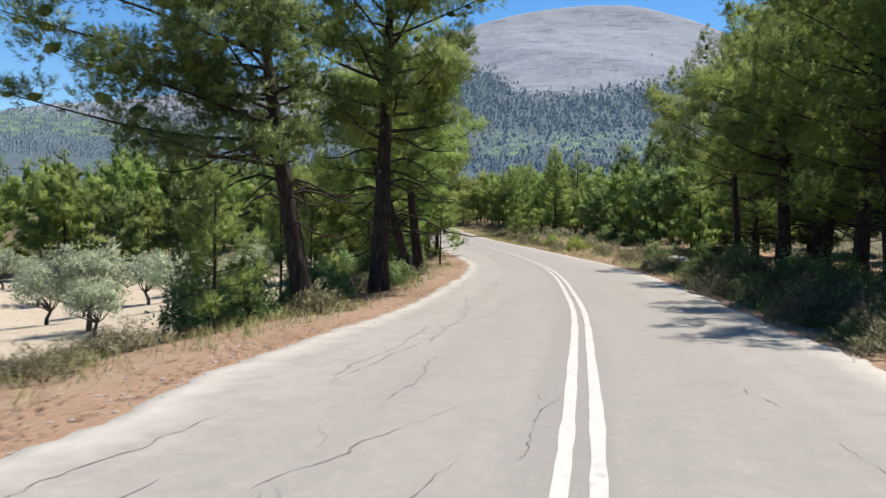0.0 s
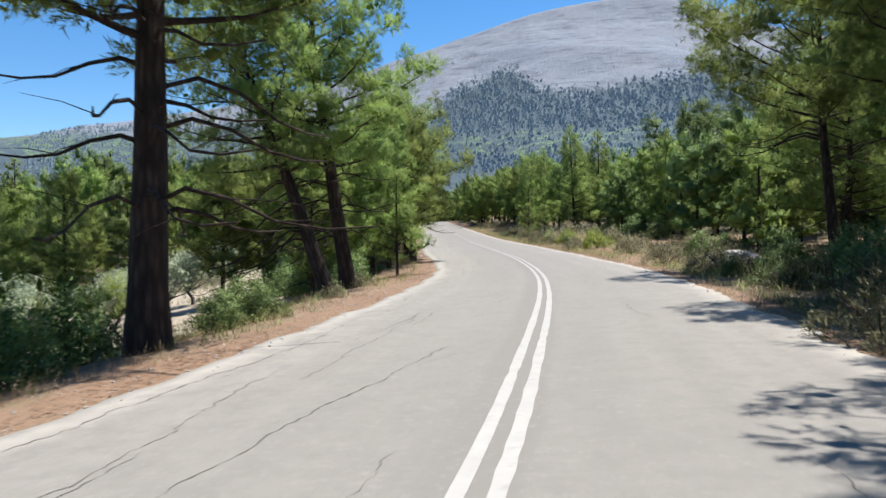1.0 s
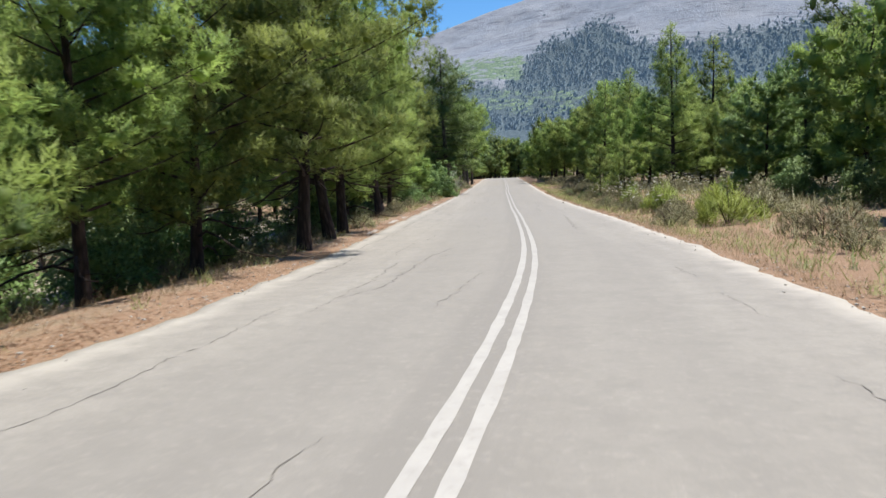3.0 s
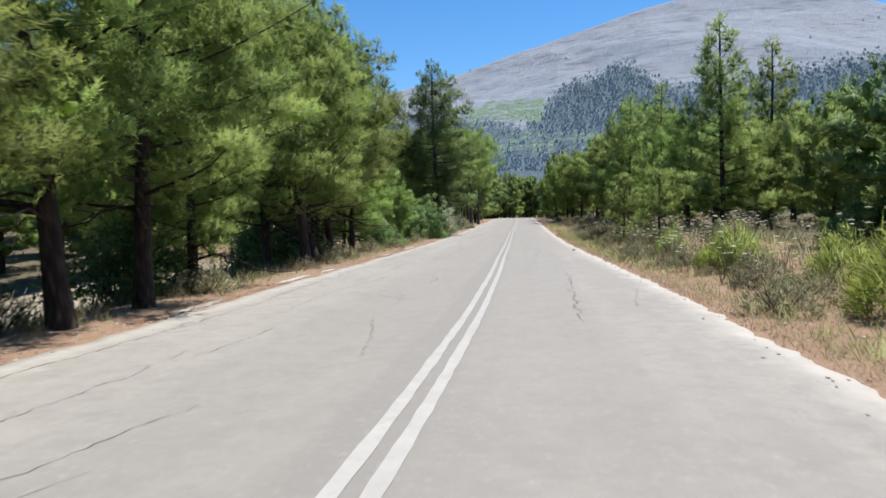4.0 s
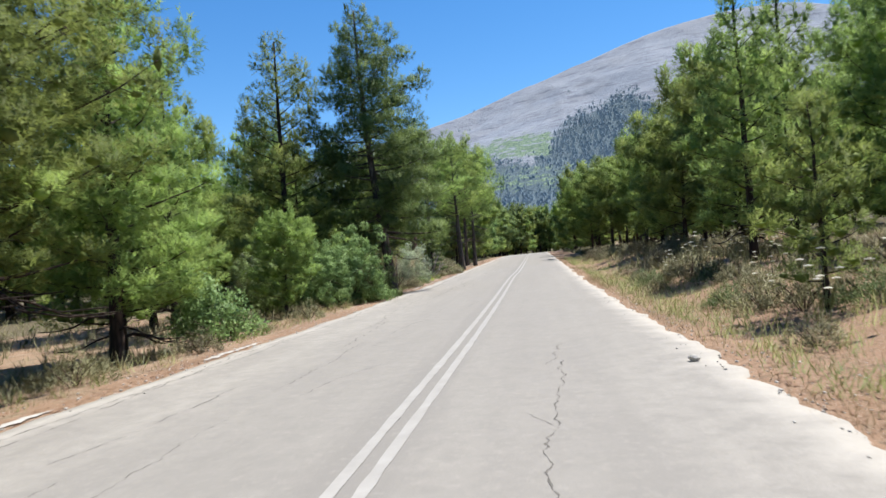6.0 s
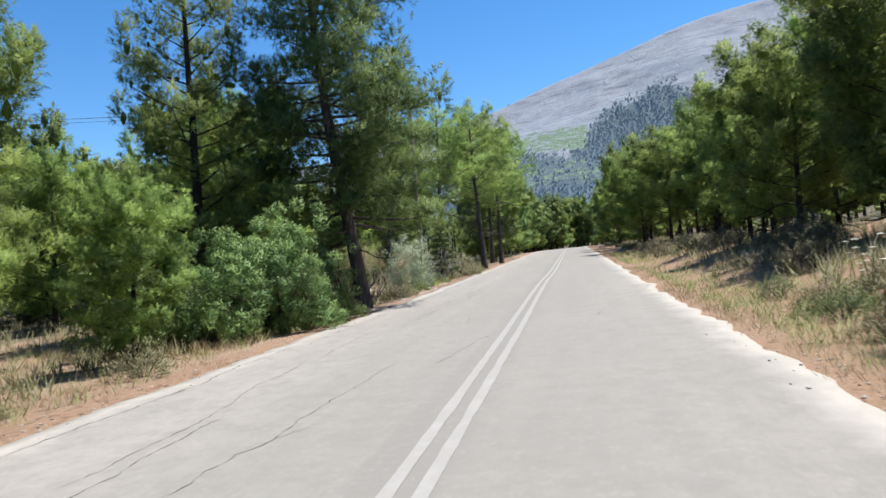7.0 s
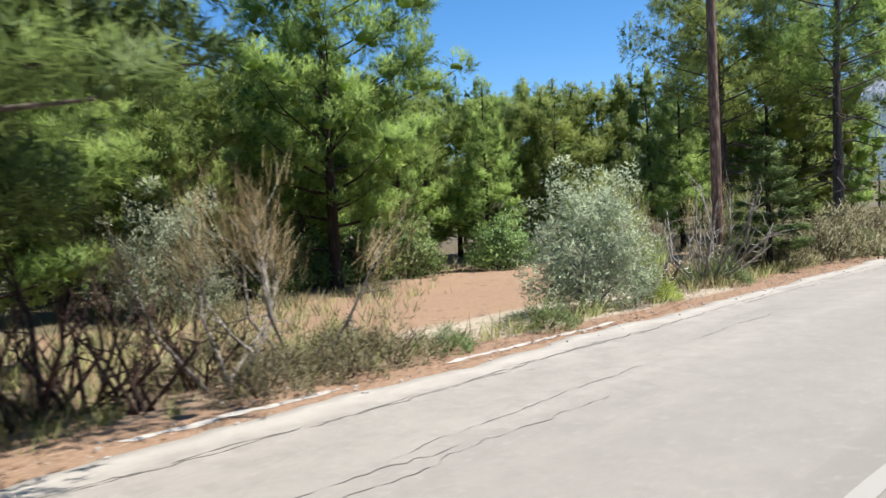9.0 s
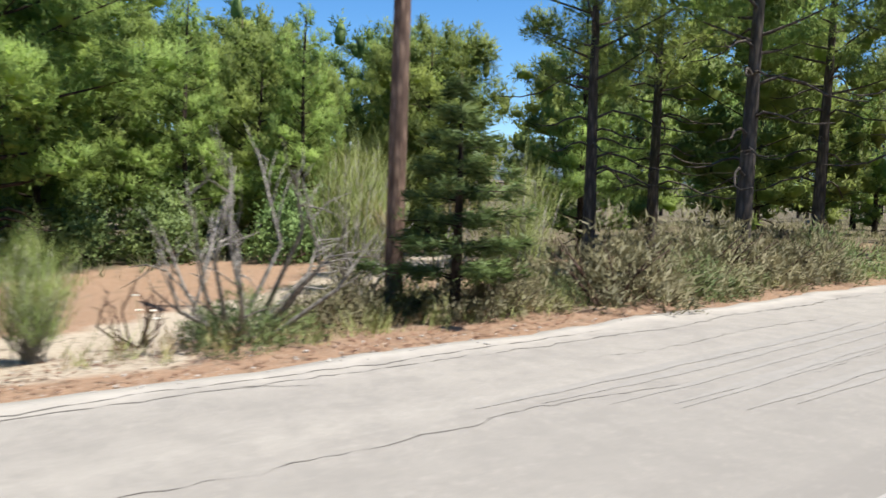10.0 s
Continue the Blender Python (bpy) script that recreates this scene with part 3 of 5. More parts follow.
    verts = at[:, None, :] + (ball * take.uniform(0.7, 1.3, (len(at), len(ball), 1))) * size + np.array([0, 0, 2.0])
    faces = tris[None] + (np.arange(len(at)) * len(ball))[:, None, None]
    trees = mesh_object("mountain_forest", verts.reshape(-1, 3), faces.reshape(-1, 3), HAZED_WOOD)
    tagged(trees, "dark forest on the mountain's lower slopes, blue haze mixed into its green", "forest", kind="stuff")


build_mountain()

# ======== plants: how each kind is grown ========
def unit(v):
    return v / np.maximum(np.linalg.norm(v, axis=-1, keepdims=True), 1e-9)


def face_out(tri, normal):
    """Turns each face so that it looks along its normal."""
    flat = np.cross(tri[:, 1] - tri[:, 0], tri[:, 2] - tri[:, 0])
    back = (flat * normal).sum(1) < 0
    tri[back] = tri[back][:, ::-1]
    return tri


def blades(r, centres, ways, count, length, width, spread, bias, outs=None):
    """Thin pointed blades that start near each centre and point roughly along its way: triangles (n * 3, 3) and a normal for each."""
    c = np.repeat(centres, count, 0)
    w = np.repeat(ways, count, 0)
    n = len(c)
    aim = unit(w * bias + unit(r.normal(size=(n, 3))))
    p = c + r.normal(size=(n, 3)) * spread
    side = unit(np.cross(aim, r.normal(size=(n, 3)))) * (width * r.uniform(0.6, 1.3, (n, 1)) / 2)
    tip = p + aim * (length * r.uniform(0.6, 1.25, (n, 1)))
    normal = unit(unit(p + aim * length * 0.4 - c) * 0.75 + w * 0.4 + unit(np.cross(side, aim)) * 0.15)
    if outs is not None:
        normal = unit(np.repeat(outs, count, 0) * 1.2 + normal * 0.45)
    tri = face_out(np.stack([p - side, p + side, tip], 1), normal)
    return tri.reshape(-1, 3), normal


def leaves(r, centres, count, spread, length, width, middle):
    """Small pointed leaves scattered round each centre: triangles (n * 3, 3) and a normal for each."""
    c = np.repeat(centres, count, 0)
    n = len(c)
    off = unit(r.normal(size=(n, 3))) * (r.uniform(0.25, 1.0, (n, 1)) ** 0.6) * spread
    p = c + off
    aim = unit(unit(off) * 0.7 + unit(r.normal(size=(n, 3))) + np.array([0, 0, 0.25]))
    side = unit(np.cross(aim, r.normal(size=(n, 3))))
    ll = length * r.uniform(0.6, 1.3, (n, 1))
    ww = width * r.uniform(0.7, 1.3, (n, 1)) / 2
    normal = unit(unit(off) * 0.7 + unit(c - middle) * 0.45 + unit(np.cross(side, aim)) * 0.3 + np.array([0, 0, 0.1]))
    tri = face_out(np.stack([p + side * ww, p + aim * ll, p - side * ww], 1), normal)
    return tri.reshape(-1, 3), normal


class Wood:
    """Gathers tapered tubes into one mesh."""

    def __init__(self):
        self.verts, self.faces = [], []

    def tube(self, path, radii, sides=7):
        path = np.asarray(path, float)
        t = unit(np.gradient(path, axis=0))
        ref = np.array([1.0, 0.13, 0.07]) if abs(t[0, 0]) < 0.8 else np.array([0.0, 1.0, 0.1])
        a = unit(np.cross(t, ref))
        b = np.cross(t, a)
        ang = np.linspace(0, 2 * math.pi, sides, endpoint=False)
        start = sum(len(v) for v in self.verts)
        ring = path[:, None] + (a[:, None] * np.cos(ang)[None, :, None] + b[:, None] * np.sin(ang)[None, :, None]) * np.asarray(radii, float)[:, None, None]
        self.verts.append(ring.reshape(-1, 3))
        for i in range(len(path) - 1):
            for j in range(sides):
                k = (j + 1) % sides
                self.faces.append((start + i * sides + j, start + i * sides + k, start + (i + 1) * sides + k, start + (i + 1) * sides + j))
        self.faces.append(tuple(start + (len(path) - 1) * sides + j for j in range(sides)))

    def mesh(self, name, mat):
        me = bpy.data.meshes.new(name)
        me.from_pydata([tuple(v) for v in np.concatenate(self.verts)], [], self.faces)
        me.materials.append(mat)
        me.polygons.foreach_set("use_smooth", np.ones(len(me.polygons), bool))
        me.update()
        return me


def assemble(name, label, category, pieces, group=""):
    """An Empty at the foot with its parts under it."""
    top = new(name)
    top.empty_display_size = 0.3
    tagged(top, label, category, group)
    for pname, me, plabel in pieces:
        ob = new(pname, me)
        ob.parent = top
        if plabel:
            tagged(ob, plabel)
        if pname == "woody_base":
            tagged(ob, kind="stuff")
    top.location = (0, 0, -900)
    return top


ROUND = {}


def lumps(r, middles, radii, fine, flat=0.72):
    """Uneven closed lumps, one at each middle: triangles and a normal for each corner."""
    if fine not in ROUND:
        bm = bmesh.new()
        bmesh.ops.create_icosphere(bm, subdivisions=fine, radius=1)
        bm.verts.ensure_lookup_table()
        ROUND[fine] = (np.array([v.co[:] for v in bm.verts]), np.array([[v.index for v in f.verts] for f in bm.faces]))
        bm.free()
    v, f = ROUND[fine]
    n = len(middles)
    turn = r.uniform(0, 6.28, n)
    c, s = np.cos(turn)[:, None], np.sin(turn)[:, None]
    p = np.stack([v[:, 0] * c - v[:, 1] * s, v[:, 0] * s + v[:, 1] * c, np.repeat(v[None, :, 2], n, 0)], -1)
    rad = (radii[:, None, None] if radii.ndim == 1 else radii[:, None]) * r.uniform(0.55, 1.15, (n, len(v), 1))
    q = middles[:, None] + p * rad * np.array([1, 1, flat])
    nor = unit(p + r.normal(0, 0.25, p.shape))
    return q[:, f].reshape(-1, 3), nor[:, f].reshape(-1, 3)


def shoots(r, bases, ways, outs, count, length, width):
    """Bottle-brush shoots of needles: each starts at a base, runs along its way, and bristles to all sides."""
    c, w = np.repeat(bases, count, 0), np.repeat(ways, count, 0)
    n = len(c)
    aim = unit(w * 1.0 + unit(r.normal(size=(n, 3))) * 0.95)
    p = c + w * r.uniform(-0.4, 1.1, (n, 1)) * length + r.normal(size=(n, 3)) * 0.12 * length
    side = unit(np.cross(aim, r.normal(size=(n, 3)))) * (width * r.uniform(0.6, 1.3, (n, 1)) / 2)
    tip = p + aim * (length * r.uniform(0.65, 1.25, (n, 1)))
    normal = unit(np.repeat(outs, count, 0) * 1.1 + aim * 0.35 + unit(np.cross(side, aim)) * 0.2)
    tri = face_out(np.stack([p - side, p + side, tip], 1), normal)
    return tri.reshape(-1, 3), np.repeat(normal, 3, 0)


def grow_pine(seed, height, crown_from, reach, shape, limbs, dense, count, needle=0.14, width=0.018, lean=(0, 0), girth=0.2, leaf=None, bark=None, dead=4, label="", sag=0.0, plain=False, slight=False, lop=(0.0, 0.0), fat=1.0, climb=0.0, stout=0.36, inner=0.74, core_size=0.4):
    """A pine: curved trunk, whorled limbs, and boughs along them, each a cushion of needle shoots round a dense middle.
    shape: 'cone', 'spire', 'dome' or 'round'; dense: shoots for a square metre of bough; count: needles on a shoot."""
    r = np.random.default_rng(seed)
    wood = Wood()
    k = 12
    zz = np.linspace(0, 1, k)
    bend = np.cumsum(r.normal(0, 0.035 * height / 10, (k, 2)), 0) * zz[:, None]
    trunk = np.stack([lean[0] * np.sin(zz * 1.6) + bend[:, 0], lean[1] * np.sin(zz * 1.6) + bend[:, 1], zz * height], 1)
    rad = girth * (1.0 - 0.88 * zz) + 0.01
    rad[0] *= 1.35
    trunk[0, 2] -= 0.5
    wood.tube(trunk[:: 4 if plain else 1], rad[:: 4 if plain else 1], 5 if plain else 10)

    def on_trunk(z):
        u = np.clip(z / height, 0, 1)
        return np.array([np.interp(u, zz, trunk[:, 0]), np.interp(u, zz, trunk[:, 1]), z]), np.interp(u, zz, rad)
    middles, cushions = [], []
    az = r.uniform(0, 6.28)
    for i in range(limbs):
        u = ((i + r.uniform(0.1, 0.9)) / limbs) ** 0.92
        z = height * (crown_from + (0.985 - crown_from) * u)
        az += 2.4 + r.uniform(-0.5, 0.5)
        prof = {"cone": (1 - u) ** 0.8 * (0.75 + 0.25 * min(1, u * 6)) + 0.06, "spire": (1 - u**2.1) * (0.72 + 0.28 * min(1, u * 5)) + 0.10, "dome": math.sqrt(max(0.03, 1 - (u * 0.97) ** 2.2)) * (0.62 + 0.38 * min(1, u * 3)), "round": math.sin(math.pi * (0.12 + 0.83 * u)) ** 0.7}[shape]
        ln = reach * prof * r.uniform(0.62, 1.18) * (1 + lop[1] * math.cos(az - lop[0]))
        rise = (0.15 + 0.55 * u) if shape in ("dome", "round") else (0.05 + 0.6 * u)
        rise += climb - sag
        p0, r0 = on_trunk(z - 0.1 * ln * rise)
        q = np.linspace(0, 1, 6)
        out = np.array([math.cos(az), math.sin(az), 0])
        across = np.array([-math.sin(az), math.cos(az), 0])
        wig = np.cumsum(r.normal(0, 0.05 * ln, 6)) * q
        lift = ln * rise * (q ** 1.0) + 0.12 * ln * q**2.5
        limb = p0 + out * (ln * q)[:, None] + across * wig[:, None] + np.array([0, 0, 1.0]) * lift[:, None]
        if not plain:
            wood.tube(limb, np.maximum(r0 * stout * (1 - 0.85 * q), 0.008), 3 if slight else 5)
        boughs = 1 + sum(ln > v for v in ((0.5, 1.6, 2.6) if slight or plain else (0.45, 1.0, 1.7, 2.5, 3.3, 4.2)))
        for k2 in range(boughs):
            f = 1.0 - inner * k2 / boughs + r.uniform(-0.07, 0.04)
            rb = (min(0.95, max(0.3, 0.34 * ln)) if slight or plain else min(0.56, 0.17 + 0.16 * ln)) * r.uniform(0.7, 1.3) * fat
            pos = np.array([np.interp(min(f, 1), q, limb[:, a2]) for a2 in range(3)])
            bc = pos + across * (r.uniform(-1, 1) * (0.12 if k2 == 0 else 0.42) * ln * (1.1 - 0.6 * min(f, 1))) + np.array([0, 0, 0.15 * rb])
            # the upper limbs end in upright fingers, the rest in flattened cushions
            finger = k2 == 0 and u > 0.3 and r.random() < 0.75
            size = np.array([0.62, 0.62, 1.45]) * rb if finger else np.array([1.0, 1.0, 0.66]) * rb
            middles.append(np.concatenate([bc, size]))
            m = max(2, int(dense * rb * rb * 10.0 * r.uniform(0.75, 1.2)))
            way = unit(r.normal(size=(m, 3)) + np.array([0, 0, 0.5]) + out * 0.3)
            cushions.append((bc + way * size * r.uniform(0.45, 1.0, (m, 1)), unit(way + np.array([0, 0, 0.55]) + r.normal(0, 0.3, (m, 3))), unit(way / size)))
            if not (plain or slight):
                wood.tube(np.stack([pos * (1 - s) + bc * s for s in (0, 0.5, 1.0)]), (0.014, 0.010, 0.006), 3)
    # the leader at the top
    m = max(4, int(dense * 1.2))
    ptop, _ = on_trunk(height)
    climb = r.uniform(-0.55, 0.25, (m, 1)) * height / 10
    way = unit(r.normal(size=(m, 3)) + np.array([0, 0, 0.6]))
    cushions.append((ptop + np.array([0, 0, 1.0]) * climb + way * np.array([0.2, 0.2, 0.1]), unit(way + np.array([0, 0, 1.2])), way))
    for i in range(dead):
        z = height * crown_from * r.uniform(0.45, 1.15)
        p0, r0 = on_trunk(z)
        a = r.uniform(0, 6.28)
        ln = reach * r.uniform(0.4, 0.95)
        q = np.linspace(0, 1, 6)
        limb = p0 + np.stack([np.cos(a + 0.4 * q) * ln * q, np.sin(a + 0.4 * q) * ln * q, (0.1 * q - 0.25 * q**2) * ln + 0.06 * ln * np.sin(q * 7)], 1)
        wood.tube(limb, 0.036 * (1 - 0.8 * q) + 0.004, 4)
        for s in (0.5, 0.75):
            b0 = limb[int(s * 5)]
            e = b0 + np.array([math.cos(a + r.uniform(-1.2, 1.2)), math.sin(a + r.uniform(-1.2, 1.2)), r.uniform(-0.4, 0.3)]) * ln * 0.35
            wood.tube([b0, (b0 + e) / 2 + [0, 0, 0.04], e], (0.011, 0.007, 0.003), 3)
    tri, normal = shoots(r, np.concatenate([c[0] for c in cushions]), np.concatenate([c[1] for c in cushions]), np.concatenate([c[2] for c in cushions]), count, needle, width)
    hubs = np.array(middles)
    core, core_normal = lumps(r, hubs[:, :3], hubs[:, 3:] * (0.7 if slight or plain else core_size), 1, 1.0)
    crown = poly_mesh("crown", np.concatenate([tri, core]), 3, leaf or NEEDLES, np.concatenate([normal, core_normal]))
    return assemble("pine_tree", label or "Aleppo pine with dark furrowed trunk and green needle crown", "pine tree", [("trunk", wood.mesh("trunk", bark or BARK), ""), ("crown", crown, "")])


def grow_broadleaf(seed, name, label, category, height, reach, stem_to, mat, bark, clumps, count, leaf_len, leaf_wide, clump_size, stems=1, flat=0.8, girth=0.14, dome=False):
    """A round-crowned tree or shrub with forked stems and small leaves in clumps."""
    r = np.random.default_rng(seed)
    wood = Wood()
    cen = []
    crown_mid = np.array([0, 0, stem_to + (height - stem_to) * 0.5])
    for s in range(stems):
        a = s * 6.283 / max(stems, 1) + r.uniform(-0.4, 0.4)
        off = np.array([math.cos(a), math.sin(a), 0]) * (0.0 if stems == 1 else reach * 0.16)
        fork = off * 1.8 + np.array([r.normal(0, 0.1), r.normal(0, 0.1), stem_to])
        wood.tube([off * 0.6 - np.array([0, 0, 0.3]), off + np.array([r.normal(0, 0.04), r.normal(0, 0.04), stem_to * 0.5]), fork], (girth * 1.2, girth, girth * 0.8), 7)
        for b in range(max(3, min(clumps // (stems * 6), 9))):
            az = r.uniform(0, 6.28)
            rad = reach * math.sqrt(r.uniform(0.15, 0.9))
            end = np.array([math.cos(az) * rad, math.sin(az) * rad, stem_to + (height - stem_to) * (r.uniform(0.1, 0.5) if dome else r.uniform(0.25, 0.9))])
            midp = (fork + end) / 2 + r.normal(0, 0.12 * reach * 0.5, 3)
            wood.tube([fork, (fork + midp) / 2 + r.normal(0, 0.03, 3), midp, end], (girth * 0.5, girth * 0.38, girth * 0.25, 0.008), 5)
    v = unit(r.normal(size=(clumps, 3)))
    v[:, 2] = np.where(v[:, 2] < -0.55, -v[:, 2], v[:, 2])
    lump = 1 + 0.3 * np.sin(v[:, 0] * 5 + seed) * np.sin(v[:, 1] * 4 + seed * 2) + 0.12 * np.sin(v[:, 2] * 9 + v[:, 0] * 7)
    rad = (r.uniform(0.12, 1.0, clumps) ** 0.42) * lump * r.uniform(0.82, 1.12, clumps)
    cen = crown_mid + v * rad[:, None] * np.array([reach, reach, (height - stem_to) * 0.5 * flat / 0.8])
    if dome:
        cen[:, 2] = np.abs(cen[:, 2] - crown_mid[2]) * 1.75 + height * 0.06
        cen[:, 2] = np.minimum(cen[:, 2], height)
        cen[:, :2] *= (1.05 - 0.25 * (cen[:, 2:] / height))
    tris, normal = leaves(r, cen, count, clump_size, leaf_len, leaf_wide, np.array([0, 0, height * 0.35]))
    pieces = [("trunk" if stems == 1 else "woody_base", wood.mesh("trunk", bark), ""), ("crown", poly_mesh("crown", tris, 3, mat, normal), "")]
    return assemble(name, label, category, pieces)


def grow_fir(seed, height, reach, label):
    r = np.random.default_rng(seed)
    wood = Wood()
    wood.tube([(0, 0, -0.3), (0.02, 0, height * 0.5), (0, 0.02, height)], (0.09, 0.055, 0.008), 7)
    cen, ways = [], []
    for i in range(40):
        u = (i // 5 * 5 + 2.5 + r.uniform(-1.0, 1.0)) / 40
        z = height * (0.13 + 0.85 * u)
        ln = reach * (1 - u) ** 0.95 * r.uniform(0.7, 1.15) + 0.06
        a = i * 2.4 + r.uniform(-0.3, 0.3)
        out = np.array([math.cos(a), math.sin(a), 0])
        q = np.linspace(0, 1, 4)
        limb = np.array([0, 0, z]) + out * (ln * q)[:, None] + np.array([0, 0, 1]) * (0.18 * ln * q - 0.12 * ln * q**2)[:, None]
        wood.tube(limb, 0.014 * (1 - 0.8 * q) + 0.002, 3)
        m = int(3 + 13 * ln)
        f = r.uniform(0.15, 1.0, m)
        side = r.uniform(-1, 1, m) * 0.42 * ln * (1.05 - f)
        across = np.array([-out[1], out[0], 0])
        cen.append(np.array([0, 0, z]) + out * (ln * f)[:, None] + across * side[:, None] + np.array([0, 0, 1]) * (0.1 * ln * f + r.normal(0, 0.03, m))[:, None])
        ways.append(unit(out + across * np.sign(side)[:, None] * 0.8 + r.normal(0, 0.15, (m, 3))))
    tri, normal = blades(r, np.concatenate(cen), np.concatenate(ways), 26, 0.14, 0.024, 0.045, 1.6)
    return assemble("fir_tree", label, "fir tree", [("trunk", wood.mesh("trunk", BARK), ""), ("crown", poly_mesh("crown", tri, 3, FIR_LEAF, normal), "")])


def grow_broom(seed, name, label, height, reach, mat, stems, count, length, wide, bare=0.0):
    """An upright shrub of many thin whips, as broom or spurge."""
    r = np.random.default_rng(seed)
    wood = Wood()
    pieces, cen, ways = [], [], []
    for i in range(stems):
        if bare:
            wood = Wood()
        a, tilt = r.uniform(0, 6.28), r.uniform(0.05, 1.0) ** 0.8
        ln = height * r.uniform(0.65, 1.1)
        end = np.array([math.cos(a) * reach * tilt, math.sin(a) * reach * tilt, ln * (1 - 0.25 * tilt)])
        base = np.array([r.normal(0, 0.08), r.normal(0, 0.08), -0.1])
        midp = (base + end) * 0.5 + np.array([math.cos(a), math.sin(a), -0.3]) * 0.12 * reach + (r.normal(0, 0.16, 3) if bare else 0)
        wood.tube([base, midp, end], (0.030 if bare else 0.016, 0.020 if bare else 0.011, 0.005), 5 if bare else 4)
        for s in r.uniform(0.82 if bare else 0.3, 1.0, 5):
            p = base * (1 - s) ** 2 + 2 * midp * s * (1 - s) + end * s * s
            cen.append(p)
            ways.append(unit(end - base + np.array([0, 0, 0.6])))
        if bare:
            for s in (0.5, 0.6, 0.7, 0.78, 0.86, 0.94):
                q0 = min(s, 0.5) * 2
                p = (base * (1 - q0) + midp * q0) if s <= 0.5 else (midp * (2 - 2 * s) + end * (2 * s - 1))
                e = p + unit(end - base + r.normal(0, 0.55, 3) * height) * height * 0.26 * r.uniform(0.5, 1.1)
                cen.append(e)
                ways.append(unit(end - base + np.array([0, 0, 0.6])))
                wood.tube([p, (p + e) / 2 + r.normal(0, 0.03, 3), e], (0.012, 0.008, 0.003), 3)
            pieces.append(("branch", wood.mesh("branch", TWIG_DARK if bare == 2 else TWIG), ""))
    if not bare:
        pieces.append(("woody_base", wood.mesh("woody_base", TWIG), ""))
    if count:
        tri, normal = blades(r, np.array(cen), np.array(ways), count, length, wide, 0.05 + 0.05 * reach, 2.2)
        pieces.append(("foliage", poly_mesh("foliage", tri, 3, mat, normal), ""))
    return assemble(name, label, "shrub", pieces)


def grow_mound(seed, name, label, height, reach, mat, clumps, count, leaf_len, leaf_wide):
    """A low rounded cushion shrub of upright shoots."""
    r = np.random.default_rng(seed)
    wood = Wood()
    for i in range(9):
        a = r.uniform(0, 6.28)
        e = np.array([math.cos(a) * reach * 0.7, math.sin(a) * reach * 0.7, height * r.uniform(0.5, 0.9)])
        wood.tube([(0, 0, -0.1), e * 0.5 + r.normal(0, 0.05, 3), e], (0.016, 0.011, 0.004), 4)
    a, q = r.uniform(0, 6.28, clumps), np.sqrt(r.uniform(0, 1, clumps))
    lump = 1 + 0.25 * np.sin(a * 3 + seed)
    cen = np.stack([np.cos(a) * q * reach * lump, np.sin(a) * q * reach * lump, height * (1 - q**2.2) * r.uniform(0.35, 1.0, clumps) * (0.9 + 0.2 * np.sin(a * 5))], 1)
    ways = unit(np.stack([np.cos(a) * q, np.sin(a) * q, 0.9 + 0 * a], 1))
    tri, normal = blades(r, cen, ways, count, leaf_len, leaf_wide, 0.05, 1.2)
    return assemble(name, label, "shrub", [("woody_base", wood.mesh("woody_base", TWIG_DARK), ""), ("foliage", poly_mesh("foliage", tri, 3, mat, normal), "")])


PLANTED = {}


def plant(proto, x, y, size=1.0, turn=None, sink=0.0, label="", group="", tall=1.0, tilt=(0, 0)):
    """The first call moves the thing itself, later ones copy it."""
    turn = rng.uniform(0, 6.283) if turn is None else radians(turn)
    at = Vector((x, y, float(land(x, y)) - sink))
    m = Matrix.LocRotScale(at, Euler((radians(tilt[0]), radians(tilt[1]), 0)).to_matrix().to_quaternion() @ Euler((0, 0, turn)).to_quaternion(), None)
    if proto not in PLANTED:
        PLANTED[proto] = proto
        ob = proto
        ob.matrix_basis = m
    else:
        ob = copy_thing(proto, m)
    ob.scale = (size, size, size * tall)
    if label:
        ob["label"] = label
    if group:
        ob["group"] = group
    return ob


def pine_wood(name, label, spots, protos):
    """Many far pines joined into one mesh: (x, y, size, turn, kind) for each."""
    crowns, woods, cn = [], [], []
    parts = []
    for proto in protos:
        got = []
        for ob in sorted(proto.children, key=lambda o: o.name.startswith("crown")):
            me = ob.data
            v = np.zeros(len(me.vertices) * 3, np.float32)
            me.vertices.foreach_get("co", v)
            me.calc_loop_triangles()
            t = np.zeros(len(me.loop_triangles) * 3, np.int32)
            me.loop_triangles.foreach_get("vertices", t)
            got.append(v.reshape(-1, 3)[t])
        parts.append(got)
    for x, y, size, turn, kind in spots:
        m = np.array([[math.cos(turn), -math.sin(turn), 0], [math.sin(turn), math.cos(turn), 0], [0, 0, 1]]) * size
        at = np.array([x, y, float(land(x, y))])
        woods.append(parts[kind][0] @ m.T + at)
        crowns.append(parts[kind][1] @ m.T + at)
    w, c = np.concatenate(woods), np.concatenate(crowns)
    axis = c.reshape(-1, 3, 3).mean(1)
    me = poly_mesh(name, np.concatenate([w, c]), 3, BARK)
    me.materials.append(NEEDLES)
    kinds = np.zeros(len(me.polygons), np.int32)
    kinds[len(w) // 3:] = 1
    me.polygons.foreach_set("material_index", kinds)
    ob = new(name, me)
    for proto in protos:
        for child in list(proto.children):
            bpy.data.objects.remove(child)
        bpy.data.objects.remove(proto)
    return tagged(ob, label, "pine wood", kind="stuff")

